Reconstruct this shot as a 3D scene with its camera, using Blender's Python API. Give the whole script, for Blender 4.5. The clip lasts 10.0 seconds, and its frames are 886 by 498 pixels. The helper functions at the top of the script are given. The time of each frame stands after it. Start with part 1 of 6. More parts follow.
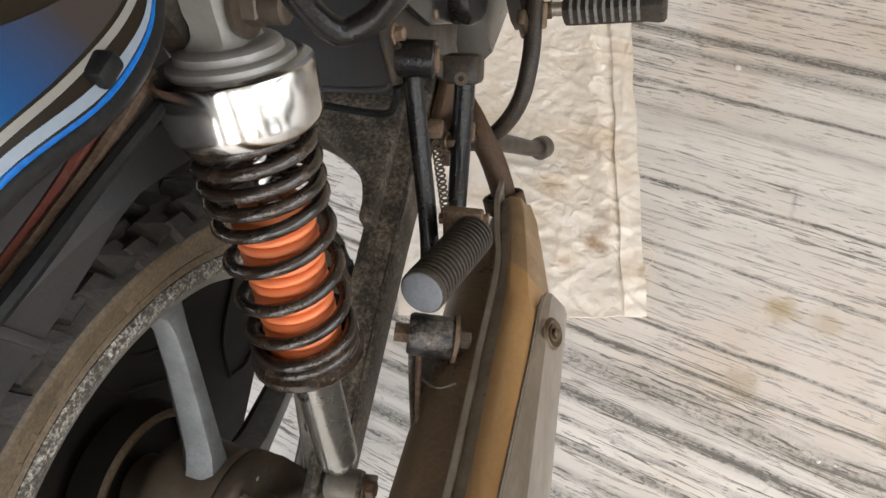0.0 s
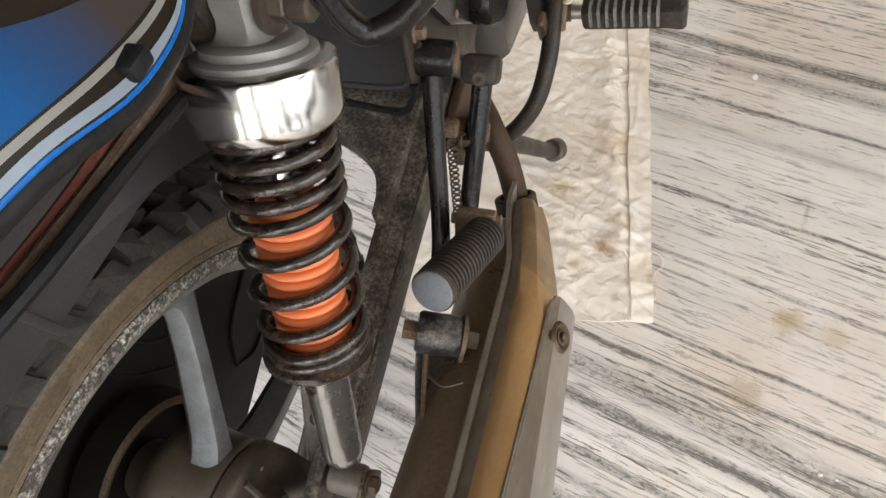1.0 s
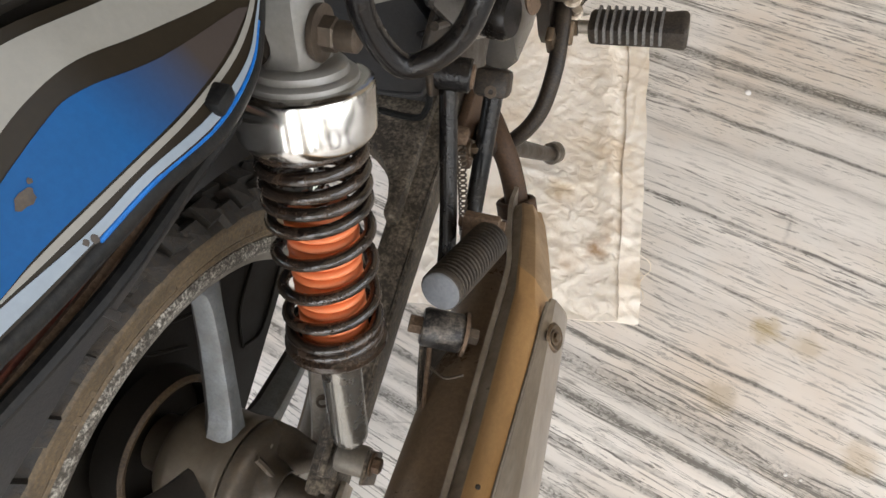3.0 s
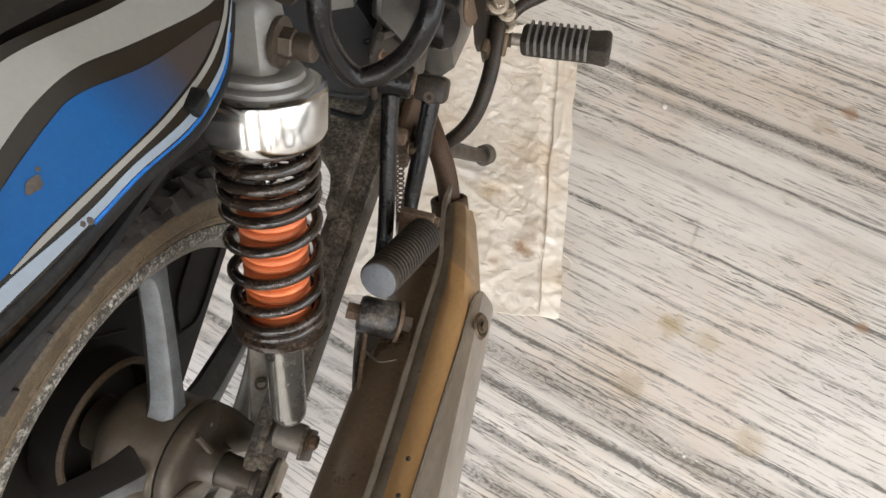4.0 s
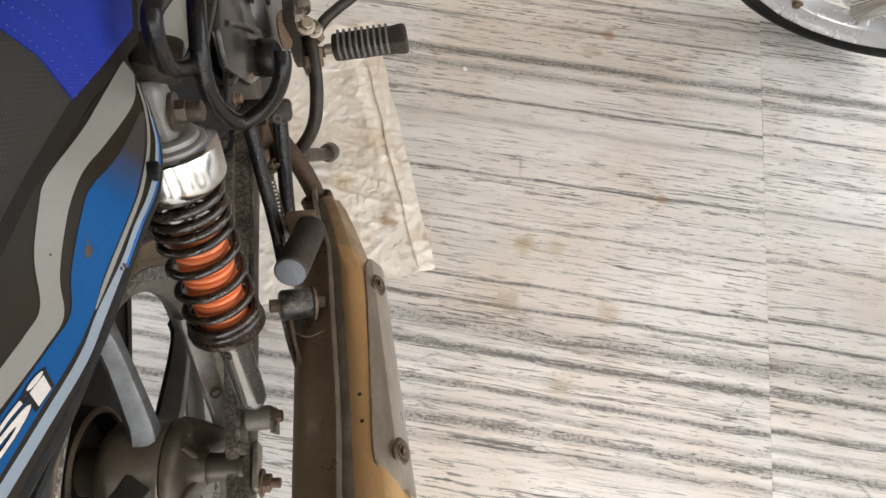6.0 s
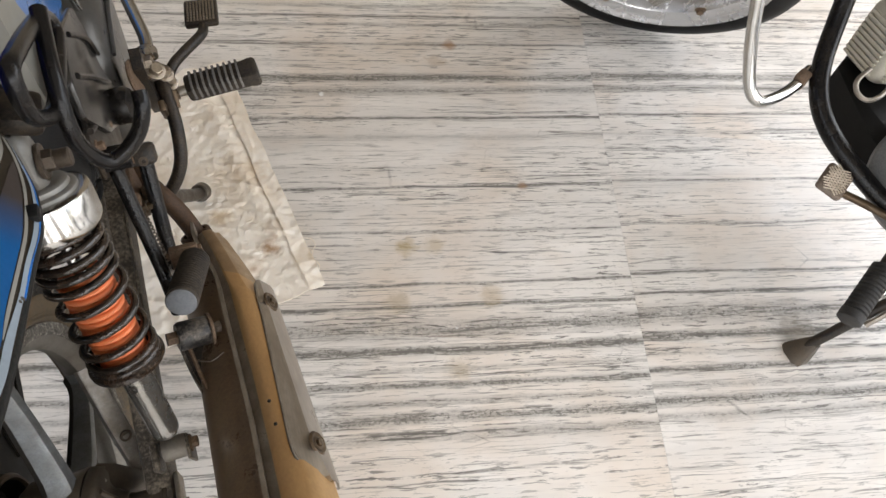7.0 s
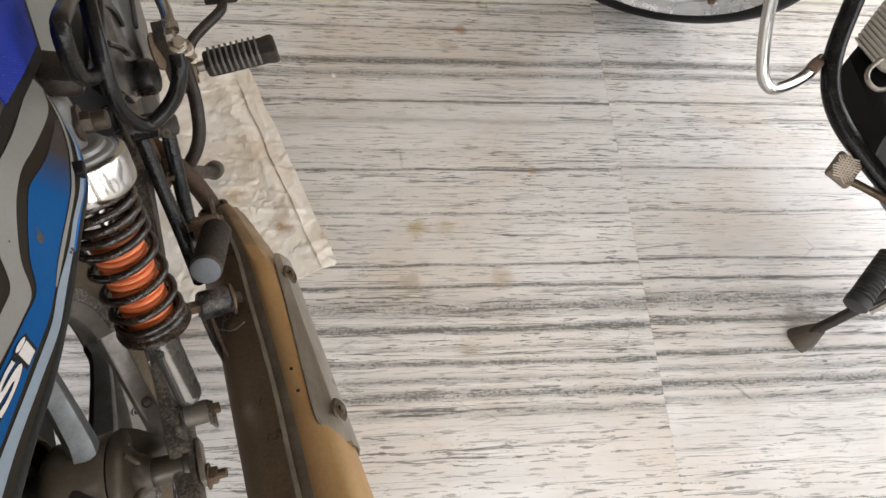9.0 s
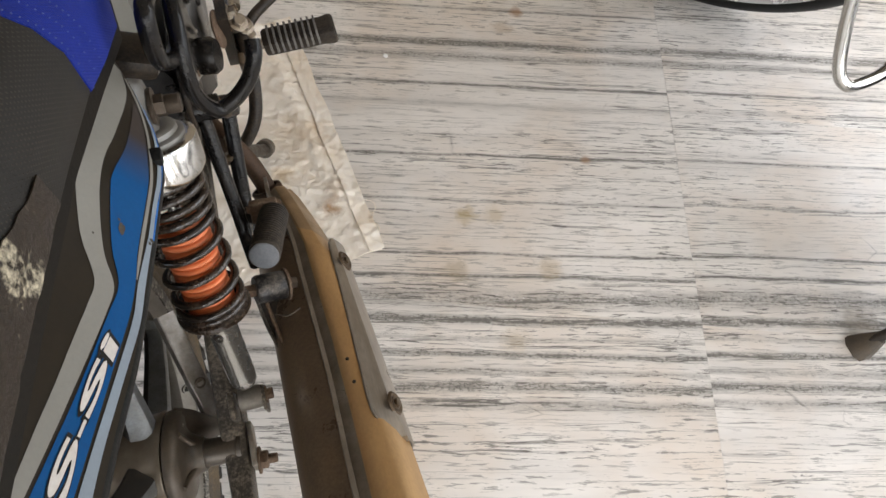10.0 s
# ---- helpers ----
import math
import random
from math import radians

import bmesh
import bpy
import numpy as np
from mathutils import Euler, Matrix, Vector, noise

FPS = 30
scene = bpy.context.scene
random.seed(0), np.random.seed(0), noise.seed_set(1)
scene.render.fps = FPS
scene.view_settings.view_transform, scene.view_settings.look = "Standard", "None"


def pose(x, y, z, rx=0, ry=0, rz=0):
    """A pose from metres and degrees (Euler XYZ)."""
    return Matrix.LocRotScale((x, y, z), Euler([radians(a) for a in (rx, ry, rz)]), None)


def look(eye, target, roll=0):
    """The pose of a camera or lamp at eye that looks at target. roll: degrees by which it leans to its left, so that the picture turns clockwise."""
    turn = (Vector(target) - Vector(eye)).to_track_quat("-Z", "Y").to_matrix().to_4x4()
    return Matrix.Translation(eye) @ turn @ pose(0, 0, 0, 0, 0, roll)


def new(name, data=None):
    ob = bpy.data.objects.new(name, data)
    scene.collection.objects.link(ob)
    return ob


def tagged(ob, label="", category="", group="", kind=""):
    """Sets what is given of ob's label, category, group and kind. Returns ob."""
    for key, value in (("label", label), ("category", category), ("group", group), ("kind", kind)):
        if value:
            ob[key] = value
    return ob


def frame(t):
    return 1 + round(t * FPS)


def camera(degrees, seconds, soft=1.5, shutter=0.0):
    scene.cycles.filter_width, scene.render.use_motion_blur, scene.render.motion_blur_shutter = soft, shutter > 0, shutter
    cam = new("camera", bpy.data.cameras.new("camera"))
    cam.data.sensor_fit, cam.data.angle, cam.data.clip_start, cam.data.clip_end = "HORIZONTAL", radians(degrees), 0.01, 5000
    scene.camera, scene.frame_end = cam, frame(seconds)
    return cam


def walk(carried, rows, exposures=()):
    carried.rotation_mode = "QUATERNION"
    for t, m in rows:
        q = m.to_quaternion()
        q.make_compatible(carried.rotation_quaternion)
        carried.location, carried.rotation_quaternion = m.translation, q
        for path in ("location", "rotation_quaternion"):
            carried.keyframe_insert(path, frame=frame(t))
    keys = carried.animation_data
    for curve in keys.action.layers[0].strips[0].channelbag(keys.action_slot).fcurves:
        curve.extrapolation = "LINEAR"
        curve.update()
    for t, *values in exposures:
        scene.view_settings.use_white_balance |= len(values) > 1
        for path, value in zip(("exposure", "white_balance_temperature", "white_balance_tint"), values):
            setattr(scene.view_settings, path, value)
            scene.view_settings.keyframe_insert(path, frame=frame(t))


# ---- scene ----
cam = camera(67.0, 10.0)
PATH = [
    (0, (0.346, -0.016, 0.907), (-0.105, 0.972, -0.773), -14.5),
    (0.5, (0.343, -0.012, 0.91), (-0.105, 0.969, -0.773), -13.2),
    (1, (0.342, -0.016, 0.911), (-0.126, 0.958, -0.772), -13.2),
    (1.5, (0.336, -0.014, 0.922), (-0.139, 0.959, -0.76), -12.7),
    (2, (0.333, -0.016, 0.928), (-0.134, 0.951, -0.76), -11.7),
    (3.3, (0.33, -0.036, 0.97), (-0.053, 0.914, -0.748), -5.8),
    (3.5, (0.329, -0.041, 0.979), (-0.016, 0.932, -0.734), -2.7),
    (4, (0.335, -0.057, 0.998), (0.115, 0.938, -0.723), 2.7),
    (4.5, (0.343, -0.077, 1.032), (0.19, 0.953, -0.676), 3.0),
    (5, (0.337, -0.1, 1.075), (0.122, 0.907, -0.64), -2.7),
    (5.5, (0.328, -0.125, 1.107), (0.324, 0.91, -0.605), 3.4),
    (5.7, (0.323, -0.138, 1.115), (0.417, 0.86, -0.616), 4.9),
    (6.8, (0.316, -0.223, 1.168), (0.75, 0.749, -0.525), 7.1),
    (7, (0.319, -0.23, 1.174), (0.831, 0.742, -0.497), 8.9),
    (7.5, (0.309, -0.237, 1.182), (0.833, 0.769, -0.465), 7.7),
    (8, (0.302, -0.248, 1.17), (0.835, 0.69, -0.515), 10.0),
    (8.5, (0.306, -0.248, 1.18), (0.88, 0.707, -0.48), 10.8),
    (9, (0.284, -0.244, 1.17), (0.799, 0.706, -0.513), 10.5),
    (9.5, (0.272, -0.234, 1.169), (0.777, 0.72, -0.515), 11.7),
    (10, (0.258, -0.21, 1.16), (0.673, 0.716, -0.563), 9.3),
]
walk(cam, [(t, look(eye, target, roll)) for t, eye, target, roll in PATH], [(0.0, 1.0), (5.0, 1.03), (5.5, 1.03), (6.8, 0.73), (8.0, 0.68), (10.0, 0.62)])

# ---- world and light ----
world = bpy.data.worlds.new("world")
scene.world = world
world.use_nodes = True
wn = world.node_tree.nodes
sky = wn.new("ShaderNodeTexSky")
sky.sky_type = "NISHITA"
sky.sun_disc = False
sky.sun_elevation = radians(50)
sky.sun_rotation = radians(150)
world.node_tree.links.new(sky.outputs[0], wn["Background"].inputs[0])
wn["Background"].inputs[1].default_value = 0.12
sun = new("sun", bpy.data.lights.new("sun", "SUN"))
sun.data.energy, sun.data.angle, sun.data.color = 1.0, radians(20), (1, 0.97, 0.93)
sun.matrix_world = look((2.0, -4.0, 6.0), (0.3, 0.4, 0))


def opening_light(name, eye, target, w, h, watts):
    lamp = new(name, bpy.data.lights.new(name, "AREA"))
    lamp.data.shape, lamp.data.size, lamp.data.size_y, lamp.data.energy = "RECTANGLE", w, h, watts
    lamp.data.color = (1.0, 0.982, 0.962)
    lamp.matrix_world = look(eye, target)


# Area lamps stand in for daylight; the openings are unseen and assumed.
opening_light("rear_opening_light", (0.9, -2.58, 1.35), (0.9, 0, 1.0), 4.6, 2.3, 140)
# Added fill that brightens the floor under the bike.
opening_light("west_fill_light", (-1.55, -1.1, 1.25), (0, -0.5, 0.2), 2.2, 2.1, 20)
opening_light("side_opening_light", (3.35, -0.2, 1.35), (0, -0.2, 1.0), 3.4, 2.3, 60)

# ---- materials ----
def material(name, color, rough=0.5, metal=0.0, dirt=None, amount=0.5, scale=12.0, grain=320.0, bump=0.15, coat=0.0, spread=0.25, stretch=(1, 1, 1), rub=0.3, shine=0.5):
    m = bpy.data.materials.new(name)
    m.use_nodes = True
    nt = m.node_tree
    n, ln = nt.nodes, nt.links.new
    b = n["Principled BSDF"]
    tc = n.new("ShaderNodeTexCoord")
    mp = n.new("ShaderNodeMapping")
    mp.inputs["Scale"].default_value = stretch
    ln(tc.outputs["Object"], mp.inputs[0])
    big, fine = n.new("ShaderNodeTexNoise"), n.new("ShaderNodeTexNoise")
    for tex, s, d in ((big, scale, 6), (fine, grain, 4)):
        ln(mp.outputs[0], tex.inputs["Vector"])
        tex.inputs["Scale"].default_value, tex.inputs["Detail"].default_value = s, d
        tex.inputs["Roughness"].default_value = 0.65
    ramp = n.new("ShaderNodeMapRange")
    ramp.inputs["From Min"].default_value, ramp.inputs["From Max"].default_value = 0.62 - spread * 0.8, 0.62 + spread * 0.4
    ramp.inputs["To Max"].default_value = amount
    speck = n.new("ShaderNodeMath")
    speck.operation = "MULTIPLY_ADD"
    ln(fine.outputs[0], speck.inputs[0])
    speck.inputs[1].default_value = 1.8 * rub
    both = n.new("ShaderNodeMath")
    ln(big.outputs[0], both.inputs[0])
    both.inputs[1].default_value = -0.9 * rub
    ln(both.outputs[0], speck.inputs[2])
    ln(speck.outputs[0], ramp.inputs[0])
    mix = n.new("ShaderNodeMix")
    mix.data_type = "RGBA"
    mix.inputs[6].default_value = (*color, 1)
    mix.inputs[7].default_value = (*(dirt or [c * 0.6 for c in color]), 1)
    ln(ramp.outputs[0], mix.inputs[0])
    tint = n.new("ShaderNodeMix")
    tint.data_type, tint.blend_type = "RGBA", "OVERLAY"
    tint.inputs[0].default_value = rub
    ln(mix.outputs[2], tint.inputs[6])
    grey = n.new("ShaderNodeCombineColor")
    crisp = n.new("ShaderNodeMapRange")
    crisp.inputs["From Min"].default_value, crisp.inputs["From Max"].default_value = 0.3, 0.7
    ln(fine.outputs[0], crisp.inputs[0])
    for k in range(3):
        ln(crisp.outputs[0], grey.inputs[k])
    ln(grey.outputs[0], tint.inputs[7])
    ln(tint.outputs[2], b.inputs["Base Color"])
    rr = n.new("ShaderNodeMapRange")
    rr.inputs["To Min"].default_value, rr.inputs["To Max"].default_value = rough, min(1, rough + 0.35)
    ln(ramp.outputs[0], rr.inputs[0])
    ln(rr.outputs[0], b.inputs["Roughness"])
    b.inputs["Metallic"].default_value = metal
    b.inputs["Coat Weight"].default_value = coat
    b.inputs["Specular IOR Level"].default_value = shine
    bp = n.new("ShaderNodeBump")
    bp.inputs["Strength"].default_value, bp.inputs["Distance"].default_value = bump, 0.002
    ln(fine.outputs[0], bp.inputs["Height"])
    ln(bp.outputs[0], b.inputs["Normal"])
    return m


M_RUBBER = material("tyre_rubber", (0.010, 0.0088, 0.0075), 0.62, dirt=(0.036, 0.026, 0.017), amount=0.8, scale=70, grain=300, bump=0.7, spread=0.35, rub=0.4)
M_SIDEWALL = material("dusty_sidewall", (0.040, 0.029, 0.018), 0.5, rub=0.3, dirt=(0.15, 0.106, 0.058), amount=0.9, scale=16, grain=360, bump=0.3, spread=0.42)
M_RIM = material("chipped_rim_paint", (0.05, 0.042, 0.032), 0.5, 0.15, dirt=(0.34, 0.32, 0.28), amount=1.0, scale=110, grain=420, bump=0.5, spread=0.22, rub=0.5)
M_SPOKE = material("grey_cast_alloy", (0.20, 0.215, 0.225), 0.3, 0.45, rub=0.3, dirt=(0.085, 0.075, 0.062), amount=0.8, scale=28, grain=380, spread=0.4)
M_DRUM = material("dusty_drum_alloy", (0.062, 0.056, 0.049), 0.28, 0.35, rub=0.12, dirt=(0.12, 0.088, 0.056), amount=0.85, scale=18, grain=300, bump=0.08, spread=0.5)
M_BLACK = material("black_gloss_paint", (0.0045, 0.0047, 0.0055), 0.16, rub=0.12, dirt=(0.026, 0.019, 0.012), amount=0.45, scale=34, spread=0.3, shine=0.24)
M_BLACKDULL = material("dusty_black_paint", (0.009, 0.0085, 0.0082), 0.34, dirt=(0.062, 0.043, 0.027), amount=0.65, scale=42, grain=380, spread=0.4, rub=0.4, shine=0.3)
M_SWING = material("dusty_swingarm_paint", (0.044, 0.036, 0.028), 0.42, dirt=(0.20, 0.168, 0.128), amount=0.85, scale=36, grain=260, bump=0.4, spread=0.26, rub=0.4, shine=0.35)
M_CHROME = material("chrome", (0.52, 0.52, 0.51), 0.07, 1.0, rub=0.03, dirt=(0.42, 0.39, 0.34), amount=0.35, scale=20, bump=0.0, spread=0.3)
M_CUP = material("worn_chrome_cup", (0.56, 0.555, 0.54), 0.095, 1.0, rub=0.05, dirt=(0.40, 0.37, 0.32), amount=0.5, scale=16, bump=0.0, spread=0.4)
M_STEEL = material("dull_zinc_steel", (0.40, 0.38, 0.34), 0.36, 0.85, dirt=(0.17, 0.12, 0.08), amount=0.8, scale=34, spread=0.4)
M_ALLOY = material("silver_shock_paint", (0.30, 0.295, 0.28), 0.15, 0.85, rub=0.08, dirt=(0.16, 0.135, 0.10), amount=0.6, scale=22, spread=0.4, bump=0.04)
M_GREYPAINT = material("grey_shock_paint", (0.23, 0.23, 0.225), 0.34, 0.3, rub=0.08, dirt=(0.16, 0.135, 0.10), amount=0.6, scale=24, spread=0.5, bump=0.06)
M_ORANGE = material("orange_rubber", (0.76, 0.205, 0.07), 0.34, rub=0.08, dirt=(0.36, 0.11, 0.05), amount=0.7, scale=40, spread=0.45, bump=0.06)
M_SPRING = material("black_spring_paint", (0.0055, 0.0048, 0.0044), 0.14, rub=0.25, dirt=(0.07, 0.042, 0.026), amount=0.6, scale=50, grain=260, spread=0.34, coat=0.2)
M_BUSH = material("scuffed_bush_paint", (0.022, 0.021, 0.021), 0.3, 0.3, rub=0.25, dirt=(0.19, 0.165, 0.14), amount=0.85, scale=60, grain=320, spread=0.22)
M_RUST = material("rusty_bolt", (0.10, 0.058, 0.034), 0.6, 0.35, dirt=(0.20, 0.145, 0.10), amount=0.8, scale=60, bump=0.4, spread=0.5)
M_RUSTPIPE = material("rusty_exhaust_pipe", (0.04, 0.021, 0.011), 0.55, 0.2, dirt=(0.105, 0.056, 0.026), amount=0.7, scale=30, bump=0.4, spread=0.5)
M_MUFFLER = material("muffler_brown_coat", (0.13, 0.094, 0.065), 0.2, 0.25, rub=0.14, dirt=(0.24, 0.165, 0.10), amount=0.85, scale=14, grain=300, bump=0.08, spread=0.5)
M_GOLD = material("heat_tinted_shield", (0.62, 0.40, 0.19), 0.22, 0.6, rub=0.1, dirt=(0.34, 0.205, 0.095), amount=0.75, scale=9, spread=0.5, bump=0.03, stretch=(1, 0.4, 1))
M_SHIELD = material("scratched_shield", (0.43, 0.395, 0.35), 0.22, 0.7, rub=0.2, dirt=(0.17, 0.135, 0.10), amount=0.85, scale=12, grain=150, bump=0.06, spread=0.45, stretch=(3, 0.35, 1))
M_PLASTIC = material("grey_black_plastic", (0.022, 0.0235, 0.026), 0.42, rub=0.12, dirt=(0.046, 0.038, 0.03), amount=0.6, scale=12, spread=0.5, shine=0.3)
M_PEG = material("black_peg_rubber", (0.014, 0.0125, 0.011), 0.5, dirt=(0.085, 0.066, 0.048), amount=0.7, scale=45, spread=0.5, shine=0.3)
M_PEGCAP = material("worn_grey_rubber", (0.14, 0.15, 0.165), 0.55, rub=0.15, dirt=(0.09, 0.09, 0.09), amount=0.5, scale=90, spread=0.5)
M_PANEL = material("dark_brown_panel", (0.009, 0.0072, 0.005), 0.3, rub=0.05, dirt=(0.026, 0.018, 0.009), amount=0.7, scale=7, spread=0.5, bump=0.03, shine=0.14)
M_BLUE = material("blue_panel_decal", (0.0015, 0.060, 0.195), 0.34, rub=0.06, dirt=(0.004, 0.046, 0.13), amount=0.5, scale=14, spread=0.5, bump=0.03, shine=0.12)
M_SILVER = material("silver_decal", (0.20, 0.195, 0.175), 0.32, rub=0.05, dirt=(0.145, 0.135, 0.115), amount=0.5, scale=10, spread=0.5, bump=0.03, shine=0.26)
M_WHITE = material("white_decal", (0.20, 0.24, 0.285), 0.32, rub=0.05, dirt=(0.145, 0.16, 0.175), amount=0.4, scale=25, spread=0.4, bump=0.03, shine=0.24)
M_TRIM = material("dark_decal_line", (0.008, 0.0085, 0.009), 0.4, dirt=(0.024, 0.021, 0.017), amount=0.5, scale=20, spread=0.4, shine=0.14)
M_SEAT = material("black_seat_vinyl", (0.013, 0.0125, 0.0118), 0.5, rub=0.12, dirt=(0.022, 0.019, 0.015), amount=0.5, scale=9, grain=260, bump=0.12, spread=0.5, shine=0.25)
M_SEATBLUE = material("blue_seat_cloth", (0.005, 0.020, 0.23), 0.55, rub=0.12, dirt=(0.012, 0.02, 0.11), amount=0.6, scale=16, grain=300, bump=0.2, spread=0.5, shine=0.2)
M_SACK = material("woven_plastic_sack", (0.97, 0.90, 0.80), 0.36, rub=0.12, dirt=(0.70, 0.54, 0.36), amount=0.65, scale=7, grain=160, bump=0.2, spread=0.2)
M_WALL = material("brown_wall_paint", (0.37, 0.335, 0.28), 0.8, scale=3, amount=0.2)
M_WALLBROWN = material("ochre_wall_paint", (0.39, 0.325, 0.245), 0.8, scale=3, amount=0.2)
M_GROUT = material("grey_joint", (0.42, 0.4, 0.37), 0.8, scale=30)


def fade_to_dark(m, near, far):
    """Mixes the decal's colour into dark brown-black between two places along the bike."""
    nt = m.node_tree
    b = nt.nodes["Principled BSDF"]
    src = b.inputs["Base Color"].links[0].from_socket
    tc, sep, mr, mix = (nt.nodes.new(k) for k in ("ShaderNodeTexCoord", "ShaderNodeSeparateXYZ", "ShaderNodeMapRange", "ShaderNodeMix"))
    nt.links.new(tc.outputs["Object"], sep.inputs[0])
    nt.links.new(sep.outputs[1], mr.inputs[0])
    mr.inputs[1].default_value, mr.inputs[2].default_value = near, far
    mix.data_type = "RGBA"
    nt.links.new(mr.outputs[0], mix.inputs[0])
    nt.links.new(src, mix.inputs[6])
    mix.inputs[7].default_value = (0.04, 0.032, 0.028, 1)
    nt.links.new(mix.outputs[2], b.inputs["Base Color"])


fade_to_dark(M_BLUE, 0.085, 0.135)
M_HEM = material("pale_sack_hem", (0.97, 0.91, 0.82), 0.45, rub=0.15, dirt=(0.70, 0.54, 0.35), amount=0.6, scale=11, grain=150, bump=0.3, spread=0.3)
M_CHIP = material("white_grit", (0.75, 0.73, 0.7), 0.6, scale=80)
M_BLUEEDGE = material("bright_blue_edge", (0.004, 0.10, 0.36), 0.36, dirt=(0.01, 0.07, 0.2), amount=0.4, scale=30, shine=0.22)
M_CHIPPED = material("chipped_paint", (0.032, 0.024, 0.017), 0.6, dirt=(0.07, 0.052, 0.035), scale=200)
M_LETTER = material("white_letter", (0.52, 0.49, 0.46), 0.45, rub=0.1, dirt=(0.4, 0.36, 0.32), amount=0.4, scale=60, shine=0.2)
M_WIRE = material("red_wire", (0.2, 0.04, 0.025), 0.5, dirt=(0.1, 0.07, 0.05), amount=0.7, scale=40, spread=0.5)
M_FOAM = material("torn_flaking_vinyl", (0.018, 0.012, 0.0075), 0.36, rub=0.2, dirt=(0.38, 0.34, 0.25), amount=0.95, scale=24, grain=180, bump=0.5, spread=0.08, shine=0.35)
M_AIRBOX = material("slate_plastic", (0.034, 0.036, 0.040), 0.4, rub=0.12, dirt=(0.05, 0.042, 0.033), amount=0.6, scale=14, spread=0.5, shine=0.3)
M_PEGRIB = material("worn_rib_rubber", (0.1, 0.095, 0.09), 0.6, dirt=(0.2, 0.185, 0.17), amount=0.6, scale=60, spread=0.5)
M_STUD = material("worn_pad_stud", (0.25, 0.2, 0.14), 0.5, 0.4, dirt=(0.06, 0.05, 0.04), amount=0.6, scale=80, spread=0.5)
M_GLOSSDARK = material("gloss_dark_cover", (0.013, 0.0132, 0.014), 0.13, rub=0.05, dirt=(0.032, 0.026, 0.019), amount=0.5, scale=12, bump=0.03, spread=0.5, shine=0.5)
M_LIP = material("worn_lip_steel", (0.30, 0.265, 0.22), 0.26, 0.4, rub=0.22, dirt=(0.11, 0.082, 0.056), amount=0.85, scale=30, grain=300, spread=0.4)
M_BLUECOVER = material("blue_body_paint", (0.008, 0.13, 0.42), 0.22, rub=0.05, dirt=(0.05, 0.12, 0.3), amount=0.4, scale=8, coat=0.6, spread=0.5)
M_RUBBER2 = material("clean_tyre_rubber", (0.006, 0.006, 0.0062), 0.45, rub=0.1, dirt=(0.016, 0.015, 0.014), amount=0.5, scale=30, spread=0.5, shine=0.15)
M_SILVERRIM = material("silver_wheel_paint", (0.6, 0.6, 0.61), 0.22, 0.65, rub=0.05, dirt=(0.42, 0.4, 0.37), amount=0.3, scale=16, spread=0.4)
M_CASTING = material("silver_engine_paint", (0.62, 0.60, 0.53), 0.34, 0.35, rub=0.1, dirt=(0.42, 0.37, 0.27), amount=0.5, scale=14, spread=0.5)
M_CASTGREY = material("grey_engine_paint", (0.2, 0.2, 0.2), 0.4, 0.4, dirt=(0.12, 0.1, 0.08), amount=0.5, scale=14, spread=0.5)
M_ENGBLACK = material("black_engine_paint", (0.006, 0.006, 0.006), 0.4, dirt=(0.016, 0.014, 0.011), amount=0.5, scale=14, spread=0.5, shine=0.12)
M_PEG2 = material("dusty_peg_rubber", (0.013, 0.013, 0.0135), 0.55, dirt=(0.05, 0.046, 0.042), amount=0.6, scale=40, spread=0.5)


# Darker copy for the spokes' sides: their shade is put into the colour.
M_SPOKESHADE = material("spoke_side_shade", (0.018, 0.017, 0.016), 0.5, rub=0.15, dirt=(0.05, 0.04, 0.03), amount=0.6, scale=24, spread=0.5)
M_RIMINNER = material("dusty_grey_rim", (0.19, 0.175, 0.15), 0.38, 0.35, rub=0.2, dirt=(0.075, 0.06, 0.042), amount=0.8, scale=16, spread=0.5)
M_CASE = material("black_case_paint", (0.008, 0.0074, 0.0066), 0.45, rub=0.12, dirt=(0.020, 0.0155, 0.0105), amount=0.6, scale=12, spread=0.5, shine=0.1)
M_CASERING = material("brown_dusty_ring", (0.04, 0.027, 0.016), 0.4, dirt=(0.10, 0.064, 0.033), amount=0.7, scale=24, spread=0.5, shine=0.3)
M_HUB = material("brown_dusty_hub", (0.20, 0.175, 0.14), 0.22, 0.5, rub=0.10, dirt=(0.075, 0.050, 0.028), amount=0.95, scale=15, grain=300, bump=0.06, spread=0.5)
M_LINK = material("grey_link_steel", (0.42, 0.40, 0.37), 0.34, 0.6, rub=0.3, dirt=(0.13, 0.10, 0.07), amount=0.85, scale=40, grain=420, spread=0.4)
M_NUT = material("grey_brown_nut", (0.12, 0.098, 0.078), 0.36, 0.6, rub=0.25, dirt=(0.06, 0.04, 0.025), amount=0.8, scale=60, spread=0.5)
M_EYE = material("dusty_eye_alloy", (0.19, 0.175, 0.15), 0.42, 0.5, rub=0.25, dirt=(0.10, 0.08, 0.06), amount=0.7, scale=40, spread=0.5)
M_CAP = material("dull_brown_steel", (0.52, 0.375, 0.225), 0.24, 0.75, rub=0.15, dirt=(0.21, 0.145, 0.085), amount=0.85, scale=18, spread=0.5)
M_BRONZE = material("rusty_zinc_casting", (0.13, 0.095, 0.062), 0.32, 0.75, rub=0.3, dirt=(0.055, 0.033, 0.018), amount=0.85, scale=50, spread=0.45)
